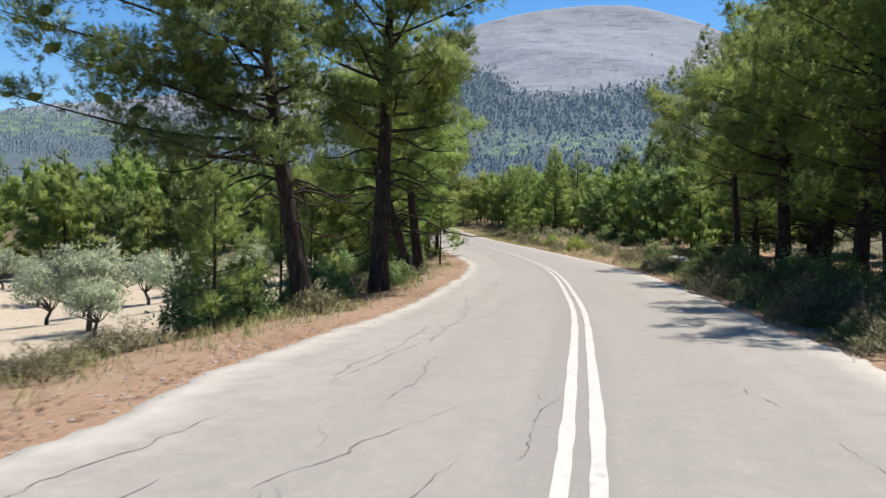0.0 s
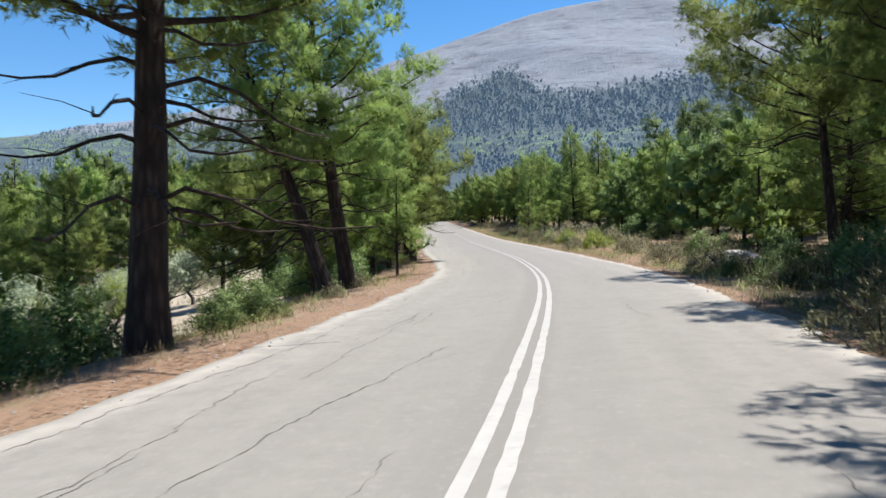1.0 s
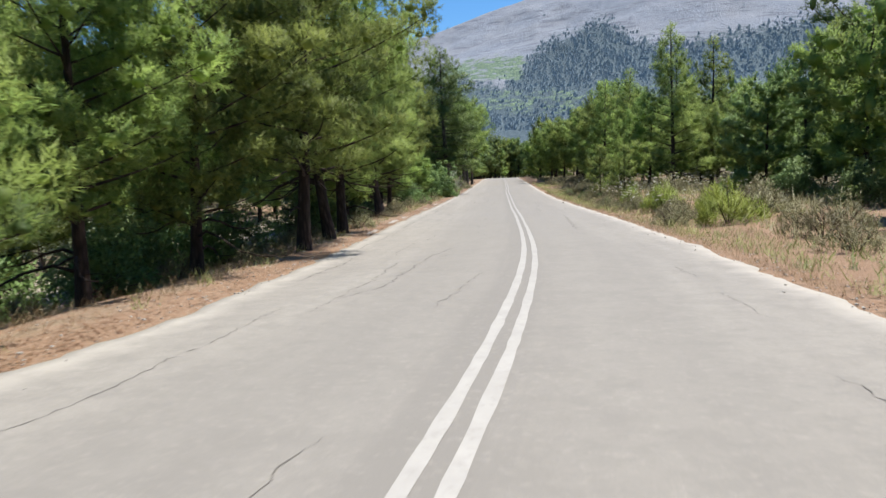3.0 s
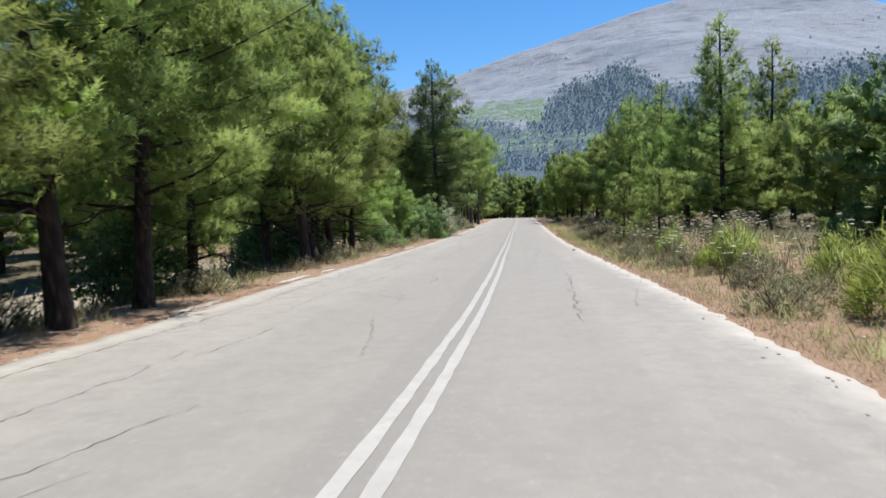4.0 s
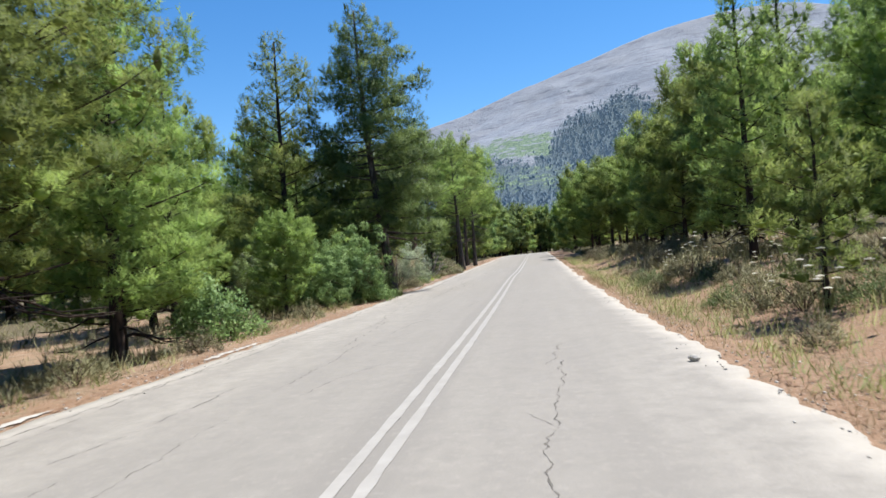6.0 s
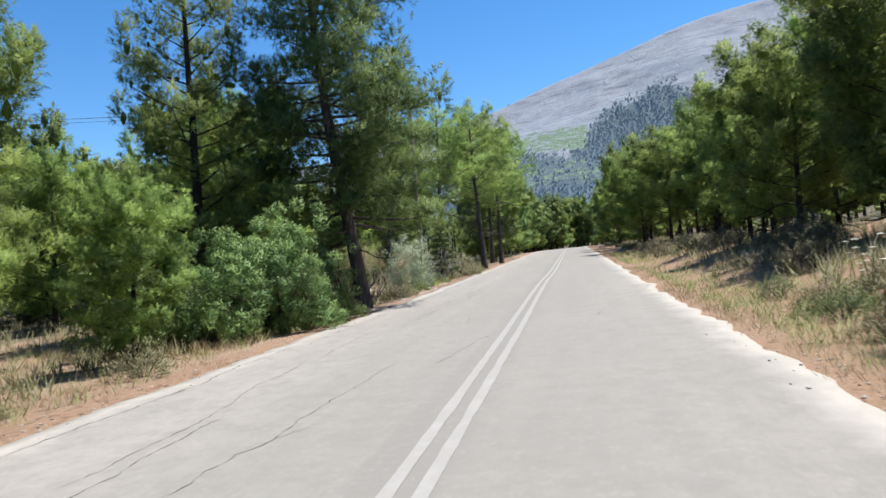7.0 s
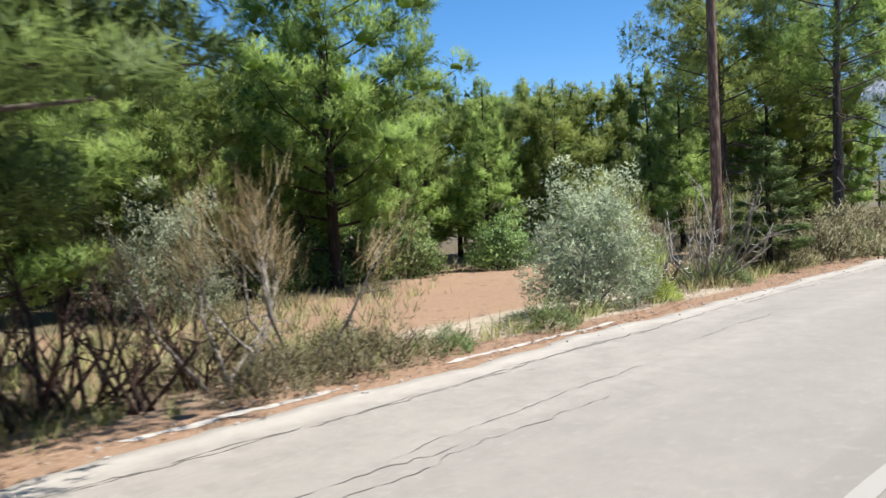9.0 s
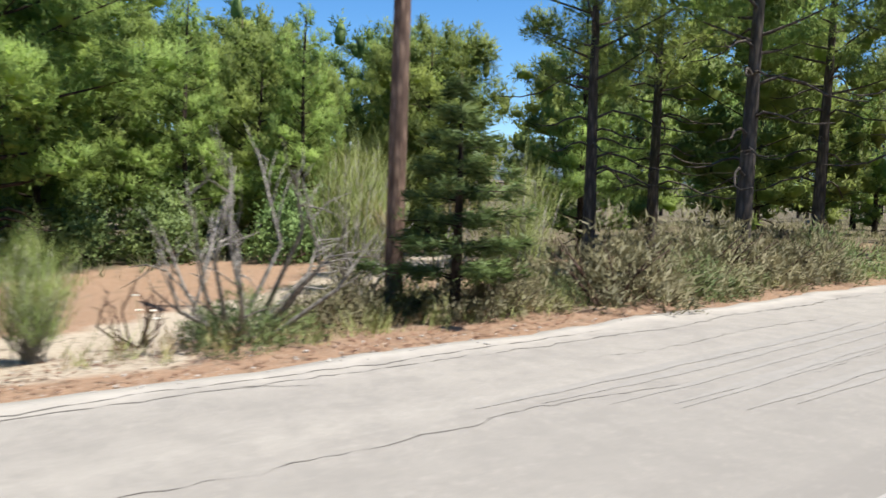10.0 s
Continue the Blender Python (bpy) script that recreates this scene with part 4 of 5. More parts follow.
# ======== the trees and shrubs beside the road ========
ROADSIDE = [grow_pine(11 + i, 11.0, 0.20, 4.4, "dome", 46, 15, 12, 0.15, 0.022, ((-0.7, 0.2), (0.5, -0.3), (0.2, 0.5))[i], 0.22, NEEDLES, BARK, 5, "tall roadside pine with a dark furrowed trunk and wide crown", 0.10, core_size=0.28) for i in range(3)]
LOFTY = grow_pine(16, 11.5, 0.38, 3.9, "dome", 44, 18, 12, 0.15, 0.022, (0.3, 0.2), 0.29, NEEDLES, BARK, 14, "tall roadside pine with dead lower limbs and a dark trunk", 0.08, core_size=0.3)
AIRY = grow_pine(17, 11.0, 0.36, 3.9, "dome", 30, 13, 12, 0.15, 0.020, (0.3, 0.2), 0.27, NEEDLES, BARK, 16, "leaning roadside pine with a thin open crown and dead limbs", 0.08, fat=0.9, core_size=0.2)
SPREAD = grow_pine(15, 11.0, 0.34, 4.2, "dome", 62, 14, 12, 0.15, 0.022, (-0.5, 0.2), 0.26, NEEDLES_DARK, BARK, 14, "tall leaning roadside pine with long low limbs over the grove", 0.16, lop=(3.3, 0.9), fat=1.15, core_size=0.3)
BUSHY = [grow_pine(21 + i, 8.6, (0.17, 0.1, 0.14)[i], 3.1, "round", 42, 20, 12, 0.15, 0.022, ((0.2, 0), (-0.3, 0.3), (0, -0.2))[i], 0.15, NEEDLES, BARK, 4, "bushy bright green pine with branches low to the ground") for i in range(3)]
WOOD_PINE = [grow_pine(25 + i, 9.0, (0.16, 0.10)[i], 3.1, "round", 40, 13, 9, 0.19, 0.036, (0.2, 0.1), 0.15, NEEDLES, BARK, 3, "green pine at the edge of the wood with low branches", fat=1.15) for i in range(2)]
CONE = [grow_pine(31 + i, 9.5, 0.08, 2.3, "cone", 48, 17, 10, 0.16, 0.026, ((0.1, 0), (0, 0.1))[i], 0.13, NEEDLES, BARK, 2, "slender young pine with a pointed top") for i in range(2)]
SPIRE = grow_pine(37, 12.6, 0.10, 2.4, "spire", 58, 15, 11, 0.16, 0.024, (0.2, -0.2), 0.18, NEEDLES, BARK, 4, "tall dense pine with a ragged pointed top", fat=1.1, core_size=0.28)
DARK_CONE = grow_pine(41, 13.6, 0.17, 3.0, "spire", 88, 15, 13, 0.15, 0.022, (-0.3, -2.0), 0.24, NEEDLES_DARK, BARK_GREY, 3, "tall dense dark green pine with a thick grey trunk", 0.28, lop=(1.3, 0.42), fat=1.2, core_size=0.2)
TALL = [grow_pine(47 + i, 12.0, 0.40, 3.2, "round", 30, 13, 10, 0.17, 0.028, ((0.3, 0.2), (-0.4, 0.3))[i], 0.2, NEEDLES, BARK_GREY, 12, "tall pine with a long bare trunk and a flat-topped crown", core_size=0.22) for i in range(2)]
SMALL = grow_pine(45, 3.2, 0.12, 1.05, "cone", 24, 26, 12, 0.12, 0.014, (0, 0), 0.04, NEEDLES, BARK, 0, "small young pine with pale green needles")
FAR_PINE = [grow_pine(51 + i, 9.5, (0.04, 0.05, 0.09)[i], (2.4, 3.0, 3.2)[i], ("cone", "round", "dome")[i], 26, 6.5, 7, 0.24, 0.06, (0.1, 0), 0.15, (NEEDLES, NEEDLES, NEEDLES_DARK)[i], BARK, 1, ("pine of the wood with a pointed crown", "pine of the wood with a rounded crown", "dark pine of the wood with a flat-topped crown")[i], slight=True) for i in range(3)]
LOW_PINE = [grow_pine(55 + i, 9.5, (0.03, 0.04)[i], (2.5, 3.1)[i], ("cone", "round")[i], 9, 0.6, 4, 0.6, 0.26, (0.1, 0), 0.15, NEEDLES, BARK, 0, plain=True) for i in range(2)]
FORKED = grow_pine(61, 8.4, 0.10, 4.3, "dome", 44, 11, 10, 0.18, 0.032, (0.2, 0.1), 0.36, NEEDLES_DARK, BARK, 5, "broad round-crowned pine with dark forking limbs", climb=0.45, stout=0.55, inner=0.5)
UMBRELLA = grow_pine(18, 8.8, 0.50, 3.5, "dome", 34, 18, 12, 0.15, 0.022, (-0.6, 0.0), 0.2, NEEDLES, BARK, 8, "leaning pine with a wide bright green crown over long bare limbs", climb=0.05, stout=0.5, inner=0.6, lop=(3.3, 0.45), core_size=0.25)
OLIVE = grow_broadleaf(63, "olive_tree", "silvery green olive tree with a short trunk", "olive tree", 3.2, 1.8, 0.8, OLIVE_LEAF, BARK_GREY, 140, 34, 0.17, 0.07, 0.34, 1, 0.8, 0.11)
OLIVE_BUSH = grow_broadleaf(65, "wild_olive", "silvery grey-green wild olive bush at the road edge", "olive bush", 2.9, 1.3, 0.3, OLIVE_LEAF, TWIG, 360, 46, 0.09, 0.028, 0.20, 5, 0.85, 0.03, True)
BIG_BUSH = grow_broadleaf(67, "large_shrub", "large dense green shrub with small leaves", "shrub", 3.2, 2.15, 0.3, BUSH_LEAF, TWIG_DARK, 420, 130, 0.075, 0.036, 0.20, 5, 0.85, 0.04, True)
SHRUB = grow_broadleaf(69, "shrub", "dense green evergreen shrub", "shrub", 1.8, 1.1, 0.2, BUSH_LEAF, TWIG_DARK, 130, 40, 0.10, 0.055, 0.26, 4, 0.85, 0.03, True)
SCRUB = grow_mound(71, "scrub_bush", "low brownish green scrub bush", 0.8, 0.75, SCRUB_LEAF, 170, 11, 0.11, 0.020)
CUSHION = grow_mound(73, "cushion_shrub", "low dark green cushion shrub", 0.6, 0.7, HEATH_LEAF, 300, 12, 0.09, 0.013)
SPURGE = grow_mound(75, "spurge_bush", "bright lime green spurge bush", 0.95, 0.7, LIME_LEAF, 240, 12, 0.22, 0.016)
BROOM = grow_broom(77, "broom_shrub", "tall yellow-green broom shrub with thin whips", 2.5, 0.9, BROOM_LEAF, 60, 9, 0.5, 0.012)
DEAD_PALE = grow_broom(79, "dead_shrub", "bare dead shrub with pale bleached twigs", 1.9, 1.35, None, 15, 0, 0.32, 0.010, 1)
BARE_BROOM = grow_broom(85, "broom_shrub", "leggy broom shrub with pale bare stems and dry whips", 2.3, 1.35, DRY_WHIP, 4, 18, 0.42, 0.009, 1)
DEAD_DARK = grow_broom(81, "dead_shrub", "bare shrub with dark reddish branches", 1.5, 0.9, None, 10, 0, 0.2, 0.01, 2)
FIR = grow_fir(83, 3.2, 1.3, "young dark green fir beside the utility pole")

ROW_L, ROW_R, WOOD_L, WOOD_R = "pines along the left verge", "pines along the right verge", "pines of the left wood", "pines of the right wood"
# left verge, from the start of the way on
plant(SPREAD, -3.4, 17.9, 1.0, 0, 0.1, group=ROW_L, tilt=(0, -6))
plant(LOFTY, -2.1, 23.2, 1.1, 35, 0.2, group=ROW_L)
plant(AIRY, -1.5, 34.8, 0.95, 60, 0.3, group=ROW_L, tilt=(0, -18))
plant(LOFTY, -1.2, 36.5, 0.95, 200, 0.25, group=ROW_L, tilt=(0, -5))
plant(BUSHY[2], -3.4, 40.6, 0.62, 30, group=ROW_L)
plant(BUSHY[0], -2.6, 43.5, 0.75, 90, group=ROW_L)
plant(ROADSIDE[1], -0.5, 54.3, 0.8, 120, group=ROW_L)
plant(ROADSIDE[0], -1.1, 58.2, 0.82, 260, group=ROW_L, tilt=(0, -13))
plant(ROADSIDE[2], -1.5, 60.9, 0.8, 20, group=ROW_L, tilt=(0, -4))
for x, y, s, i in ((-1.9, 47.5, 0.8, 0), (-1.5, 50.6, 0.85, 2), (-5.0, 66.0, 1.0, 1), (-2.6, 64.6, 0.85, 2)):
    plant(BUSHY[i], x, y, s, group=ROW_L)
plant(ROADSIDE[0], -6.0, 76.4, 0.9, 0, 0.2, group=ROW_L)
plant(ROADSIDE[1], -3.6, 74.4, 0.9, 90, 0.1, group=ROW_L, tilt=(0, -10))
plant(ROADSIDE[2], -3.7, 75.8, 0.9, 200, 0.1, group=ROW_L, tilt=(0, -16))
for x, y, s, i in ((-6.2, 80.0, 0.95, 1), (-6.3, 82.4, 0.95, 2), (-6.0, 83.8, 0.9, 0)):
    plant(ROADSIDE[i], x, y, s, group=ROW_L)
plant(SPIRE, -6.4, 88.4, 0.92, 140, group=ROW_L)
plant(DARK_CONE, -4.9, 107.5, 1.0, 0, group=ROW_L)
plant(SPIRE, -9.2, 104.8, 1.0, 0, group=ROW_L)
plant(CONE[0], -7.4, 90.0, 0.9, group=ROW_L)
plant(CONE[1], -8.4, 94.0, 0.85, group=ROW_L)
plant(BUSHY[1], -11.5, 97.5, 1.0, group=ROW_L)
plant(BUSHY[1], -10.2, 109.0, 0.85, group=ROW_L)
for x, y, s, i in ((-8.8, 132.6, 0.95, 0), (-12.6, 141.3, 1.0, 0), (-6.9, 137.4, 0.95, 1), (-8.3, 143.6, 0.95, 0), (-9.6, 154.0, 1.0, 1), (-7.6, 148.0, 0.95, 1)):
    plant(TALL[i], x, y, s, group=ROW_L)
for y in np.arange(160, 284, 4.5):
    plant(FAR_PINE[int(rng.integers(0, 3))], float(centre(y)) - rng.uniform(6.5, 9.0), y + rng.uniform(-2, 2), rng.uniform(0.95, 1.2), group=ROW_L)
plant(SMALL, -0.2, 42.5, 1.3, group=ROW_L)
plant(SMALL, -4.6, 14.4, 0.95, group=ROW_L)
plant(SMALL, -5.4, 24.0, 1.15, group=ROW_L)
plant(SMALL, -4.7, 25.5, 1.1, group=ROW_L)
# right verge
for x, y, s, i in ((14.8, 28.2, 0.95, 2), (13.4, 12.4, 0.9, 0), (11.0, 17.6, 0.95, 0), (15.6, 30.0, 0.95, 0), (16.0, 25.0, 0.95, 2), (17.5, 41.0, 0.75, 0), (19.0, 44.0, 0.8, 1)):
    plant(ROADSIDE[i], x, y, s, group=ROW_R)
for x, y, s, i in ((-10.5, 50.5, 0.8, 0), (-8.4, 53.0, 0.9, 1), (-7.0, 57.5, 0.85, 0)):
    plant(WOOD_PINE[i], x, y, s, group=WOOD_L)
for x, y, s in ((12.4, 21.6, 0.85), (12.0, 25.4, 0.85), (10.55, 14.2, 0.95)):
    plant(LOFTY, x, y, s, group=ROW_R)
plant(FORKED, 21.5, 73.0, 1.03, 0, 0.3, group=ROW_R)
plant(UMBRELLA, 14.9, 36.4, 1.0, 0, group=ROW_R)
plant(CONE[0], 13.3, 86.4, 1.1, group=ROW_R)
plant(CONE[1], 16.7, 91.6, 1.08, group=ROW_R)
plant(CONE[0], 15.6, 101.4, 1.15, group=ROW_R)
plant(CONE[1], 9.3, 94.2, 0.84, group=ROW_R)
plant(BUSHY[0], 12.4, 92.0, 0.7, group=ROW_R)
plant(BUSHY[1], 15.4, 88.5, 0.6, group=ROW_R)
plant(SMALL, 8.5, 85.0, 1.0, group=ROW_R)
plant(SMALL, 9.5, 78.5, 0.9, group=ROW_R)
for y in np.arange(99, 240, 5.0):
    plant((WOOD_PINE + CONE + WOOD_PINE[:1])[int(rng.integers(0, 5))] if y < 145 else FAR_PINE[int(rng.integers(0, 3))], float(centre(y)) + (rng.uniform(8.6, 11.0) if y < 135 else rng.uniform(6.4, 8.5)), y + rng.uniform(-2, 2), rng.uniform(0.75, 1.0), group=ROW_R)
# woods behind
FAR_SPOTS = []


def wood_fill(n, xr, yr, ok, group, lo=0.75, hi=1.15, gap=11, joined=False):
    got = []
    for _ in range(n * 14):
        x, y = rng.uniform(*xr), rng.uniform(*yr)
        d = x - float(centre(y))
        if ok(x, y, d) and all((x - a) ** 2 + (y - b) ** 2 > gap for a, b in got):
            got.append((x, y))
            if joined:
                FAR_SPOTS.append((x, y, rng.uniform(lo, hi), rng.uniform(0, 6.28), int(rng.integers(0, 2))))
            else:
                plant(FAR_PINE[int(rng.integers(0, 3))], x, y, rng.uniform(lo, hi), group=group)
        if len(got) >= n:
            break


def on_track(x, y, wide):
    return abs(y - (118.4 - 0.95 * (x + 6))) < wide + 0.6


wood_fill(22, (8, 34), (60, 108), lambda x, y, d: d > 12 and (y > 75 or d > 17) and d < 26, WOOD_R, 0.55, 0.8)
wood_fill(20, (8, 30), (108, 150), lambda x, y, d: 12 < d < 26, WOOD_R)
wood_fill(80, (20, 75), (40, 235), lambda x, y, d: d > 27, WOOD_R, joined=True)
wood_fill(40, (8, 40), (150, 235), lambda x, y, d: 11 < d < 30, WOOD_R, joined=True)
wood_fill(16, (12, 28), (44, 77), lambda x, y, d: 10.5 < d < 18, WOOD_R, 0.45, 0.75, 9)
wood_fill(16, (17, 32), (5, 60), lambda x, y, d: 13 < d < 27, WOOD_R)
wood_fill(30, (30, 70), (0, 60), lambda x, y, d: d > 26, WOOD_R, joined=True)
wood_fill(8, (-26, -4), (80, 94), lambda x, y, d: -24 < d < -17 and y > 82 and y < 93, WOOD_L, 0.7, 1.05)
wood_fill(40, (-70, -24), (62, 100), lambda x, y, d: d < -25, WOOD_L, gap=16)
for i, (x, y, s) in enumerate(((-18.6, 111.6, 0.85), (-19.4, 114.9, 0.74), (-21.4, 119.8, 1.05), (-17.5, 107.6, 0.8), (-22.5, 112.5, 0.9), (-19.5, 131.0, 0.80), (-22.5, 126.0, 1.0), (-15.5, 134.0, 0.9), (-25.0, 121.5, 1.1), (-24.0, 133.0, 0.9), (-20.5, 123.5, 1.05), (-27.5, 116.5, 0.85), (-28.0, 127.0, 1.15), (-19.0, 126.5, 0.8))):
    plant((WOOD_PINE[i % 2], CONE[i % 2], WOOD_PINE[1])[i * 7 % 3], x, y, s * (0.82, 0.95, 0.76, 0.9)[i % 4], sink=0.1, group=WOOD_L)
    if i > 8:
        plant(SHRUB, x + 1.6, y - 0.9, 1.2, group="shrubs under the left wood")
plant(BUSHY[0], -17.3, 118.8, 1.2, group=WOOD_L)
for x, y, s in ((-14.6, 115.5, 0.7), (-13.6, 114.0, 0.7), (-14.2, 118.2, 0.6)):
    plant(SCRUB, x, y, s, group="scrub before the left wood")
plant(WOOD_PINE[0], -17.4, 113.8, 0.68, group=WOOD_L)
for x, y, s in ((-18.0, 117.2, 1.0), (-18.6, 118.8, 1.1), (-19.3, 116.4, 1.2), (-18.9, 120.6, 1.1), (-20.2, 118.2, 1.3)):
    plant(SHRUB, x, y, s, group="shrubs under the left wood")
plant(TALL[1], -12.2, 131.4, 0.85, group=WOOD_L)
plant(TALL[0], -15.0, 136.5, 0.95, group=WOOD_L)
wood_fill(22, (-40, -25), (98, 136), lambda x, y, d: not on_track(x, y, 2.0), WOOD_L, 0.85, 1.1, 8)
wood_fill(12, (-32, -6), (128, 165), lambda x, y, d: d < -14 and y > 141, WOOD_L, 0.8, 1.1)
wood_fill(80, (-80, -10), (90, 240), lambda x, y, d: (d < -12 and y > 165) or d < -39, WOOD_L, joined=True)
wood_fill(64, (-130, -44), (5, 110), lambda x, y, d: d < -46, WOOD_L, gap=24)
wood_fill(26, (-30, 22), (238, 285), lambda x, y, d: d < -7, WOOD_L, 0.95, 1.25, 9)
wood_fill(50, (-45, 30), (236, 290), lambda x, y, d: abs(d) > 6, WOOD_L, 1.0, 1.3, joined=True)
wood_fill(150, (-300, 300), (290, 520), lambda x, y, d: True, WOOD_L, 0.9, 1.3, 60, joined=True)
pine_wood("distant_pine_wood", "distant green pine wood beyond the road", FAR_SPOTS, LOW_PINE)

# the olive grove on the lower terrace
for i in range(7):
    for j in range(4):
        x, y = -13 - 7.0 * j + rng.uniform(-1, 1), 22 + 6.5 * i + rng.uniform(-1, 1)
        if y > 24:
            plant(OLIVE, x, y, rng.uniform(0.65, 1.05), group="olive trees of the grove")

plant(OLIVE, -12.3, 25.5, 0.6, group="olive trees of the grove")

# shrubs
plant(BIG_BUSH, -5.4, 101.4, 1.02)
plant(BIG_BUSH, -5.1, 103.4, 0.76)
plant(BIG_BUSH, -8.2, 100.8, 0.9)
plant(WOOD_PINE[1], -6.1, 97.5, 0.40, group=ROW_L)
plant(OLIVE_BUSH, -6.6, 117.8, 0.95)
plant(OLIVE_BUSH, -15.2, 113.2, 1.15)
plant(FIR, -6.7, 124.2, 1.0)
for x, y, s in ((-6.6, 106.4, 0.5), (-7.6, 107.6, 0.8)):
    plant(SHRUB, x, y, s, group="shrubs under the tall pine")
for x, y, s in ((-5.0, 104.6, 0.8), (-5.6, 105.6, 1.0), (-4.9, 106.2, 0.7), (-5.5, 107.0, 0.9), (-6.4, 103.6, 1.0)):
    plant(SCRUB, x, y, s, group="shrubs under the tall pine")
for x, y, s in ((9.6, 15.0, 0.7), (9.9, 18.0, 0.8), (10.8, 22.0, 0.7), (16.0, 50.0, 0.6), (15.5, 62.0, 0.9), (14.8, 66.0, 0.9), (13.8, 70.0, 0.8), (16.5, 73.0, 0.9), (12.6, 43.0, 0.8), (8.6, 8.0, 0.6), (11.5, 14.0, 0.9), (10.6, 26.0, 0.8), (9.2, 11.0, 0.7), (12.2, 30.0, 0.9), (12.0, 33.5, 0.8), (-5.3, 91.0, 1.1), (-4.2, 24.5, 0.9), (-4.7, 17.3, 0.8), (-5.4, 18.4, 0.95), (-6.4, 19.2, 1.15), (-6.9, 81.4, 1.3), (-7.4, 83.0, 1.3), (-6.6, 79.6, 1.1), (-8.4, 81.6, 1.5), (-7.9, 79.2, 1.4), (-3.7, 19.8, 0.8), (-3.4, 21.6, 0.75), (-1.9, 25.9, 0.5), (-1.5, 27.2, 0.5), (-2.4, 28.8, 0.65), (-1.6, 39.0, 0.8), (-2.6, 49.0, 0.9), (-4.0, 64.0, 1.3), (-4.6, 45.4, 1.1), (-6.2, 47.6, 0.9), (-4.4, 52.6, 1.2), (-5.8, 55.4, 1.3), (-4.2, 57.6, 1.1), (-7.4, 51.0, 1.4), (-7.0, 60.4, 1.4)):
    plant(SHRUB, x, y, s)
for x, y, s in ((11.0, 59.5, 1.3), (10.2, 67.5, 1.1), (11.4, 63.5, 1.0), (9.6, 76.0, 0.8), (-5.7, 118.7, 0.4)):
    plant(SPURGE, x, y, s)
for x, y, s in ((-8.6, 126.6, 0.9), (-11.6, 124.8, 1.1), (-13.2, 126.0, 1.1), (-6.6, 119.4, 0.5)):
    plant(BROOM, x, y, s)
for x, y, s in ((-6.6, 121.4, 1.1), (-9.4, 124.0, 0.8)):
    plant(DEAD_PALE, x, y, s)
for x, y, s in ((-6.0, 111.0, 1.0), (-6.15, 111.85, 1.0), (-9.6, 125.6, 0.9)):
    plant(BARE_BROOM, x, y, s)
for x, y, s in ((-5.0, 110.9, 0.65), (-5.0, 111.9, 0.6), (-5.5, 111.5, 0.75), (-5.3, 112.7, 0.75), (-6.2, 112.6, 0.8), (-7.0, 111.2, 1.0)):
    plant(SCRUB, x, y, s, group="scrub beside the red earth")
for x, y, s in ((-5.6, 109.9, 0.85), (-6.6, 110.8, 0.8), (-6.0, 109.0, 1.2), (-6.3, 109.5, 1.0), (-6.9, 120.4, 0.5)):
    plant(DEAD_DARK, x, y, s)
for x, y, s in ((-5.5, 115.5, 0.8), (-6.3, 121.4, 1.0), (-7.2, 113.0, 0.9), (-5.4, 113.6, 0.6)):
    plant(CUSHION, x, y, s)
for i in range(20):
    y = 122.5 + i * 0.6
    plant((SCRUB, SCRUB, CUSHION, SCRUB)[i % 4], float(centre(y)) - 5.5 - rng.uniform(0, 1.5), y, rng.uniform(0.8, 1.1) if y < 126.5 else rng.uniform(1.1, 1.7), group="scrub along the left verge")
for i in range(30):
    y = 60 + i * 1.4 + rng.uniform(-0.6, 0.6)
    plant((SCRUB, SCRUB, CUSHION)[i % 3], float(centre(y)) + rng.uniform(4.4, 6.2), y, rng.uniform(0.45, 0.85), group="scrub along the right verge")
for i in range(48):
    y = 38 + i * 1.8 + rng.uniform(-1, 1)
    plant(SCRUB, float(centre(y)) + rng.uniform(5.0, 9.0), y, rng.uniform(0.6, 1.3), group="scrub along the right verge")
for i in range(34):
    y = 4 + i * 0.95 + rng.uniform(-0.5, 0.5)
    plant((SHRUB, SCRUB, SCRUB, CUSHION)[i % 4], float(centre(y)) + rng.uniform(5.0, 8.6), y, (0.45, 1.2, 1.0, 1.3)[i % 4] * rng.uniform(0.8, 1.2), group="brush under the right pines")
for i in range(30):
    y = 5 + i * 0.55 + rng.uniform(-0.3, 0.3)
    plant((SCRUB, CUSHION, SCRUB)[i % 3], float(centre(y)) + rng.uniform(4.1, 5.4), y, rng.uniform(0.6, 1.1), group="brush under the right pines")
for i in range(9):
    y = 7 + i * 3.1 + rng.uniform(-0.8, 0.8)
    plant(DEAD_DARK, float(centre(y)) + rng.uniform(5.2, 7.0), y, rng.uniform(0.4, 0.7), group="dead twigs under the right pines")
for x, y, s in ((-5.1, 9.7, 0.6), (-4.5, 8.0, 0.5), (-5.8, 11.3, 0.55), (-6.6, 13.4, 0.65), (-7.9, 15.2, 0.7), (-9.0, 18.4, 0.7), (-10.2, 21.8, 0.75), (-8.2, 21.0, 0.6)):
    plant(SCRUB, x, y, s, group="scrub above the olive grove")
for i in range(22):
    y = 8 + i * 4.2 + rng.uniform(-1, 1)
    plant(SCRUB, float(centre(y)) - rng.uniform(5.8, 8.0), y, rng.uniform(0.5, 1.0), group="scrub along the left verge")


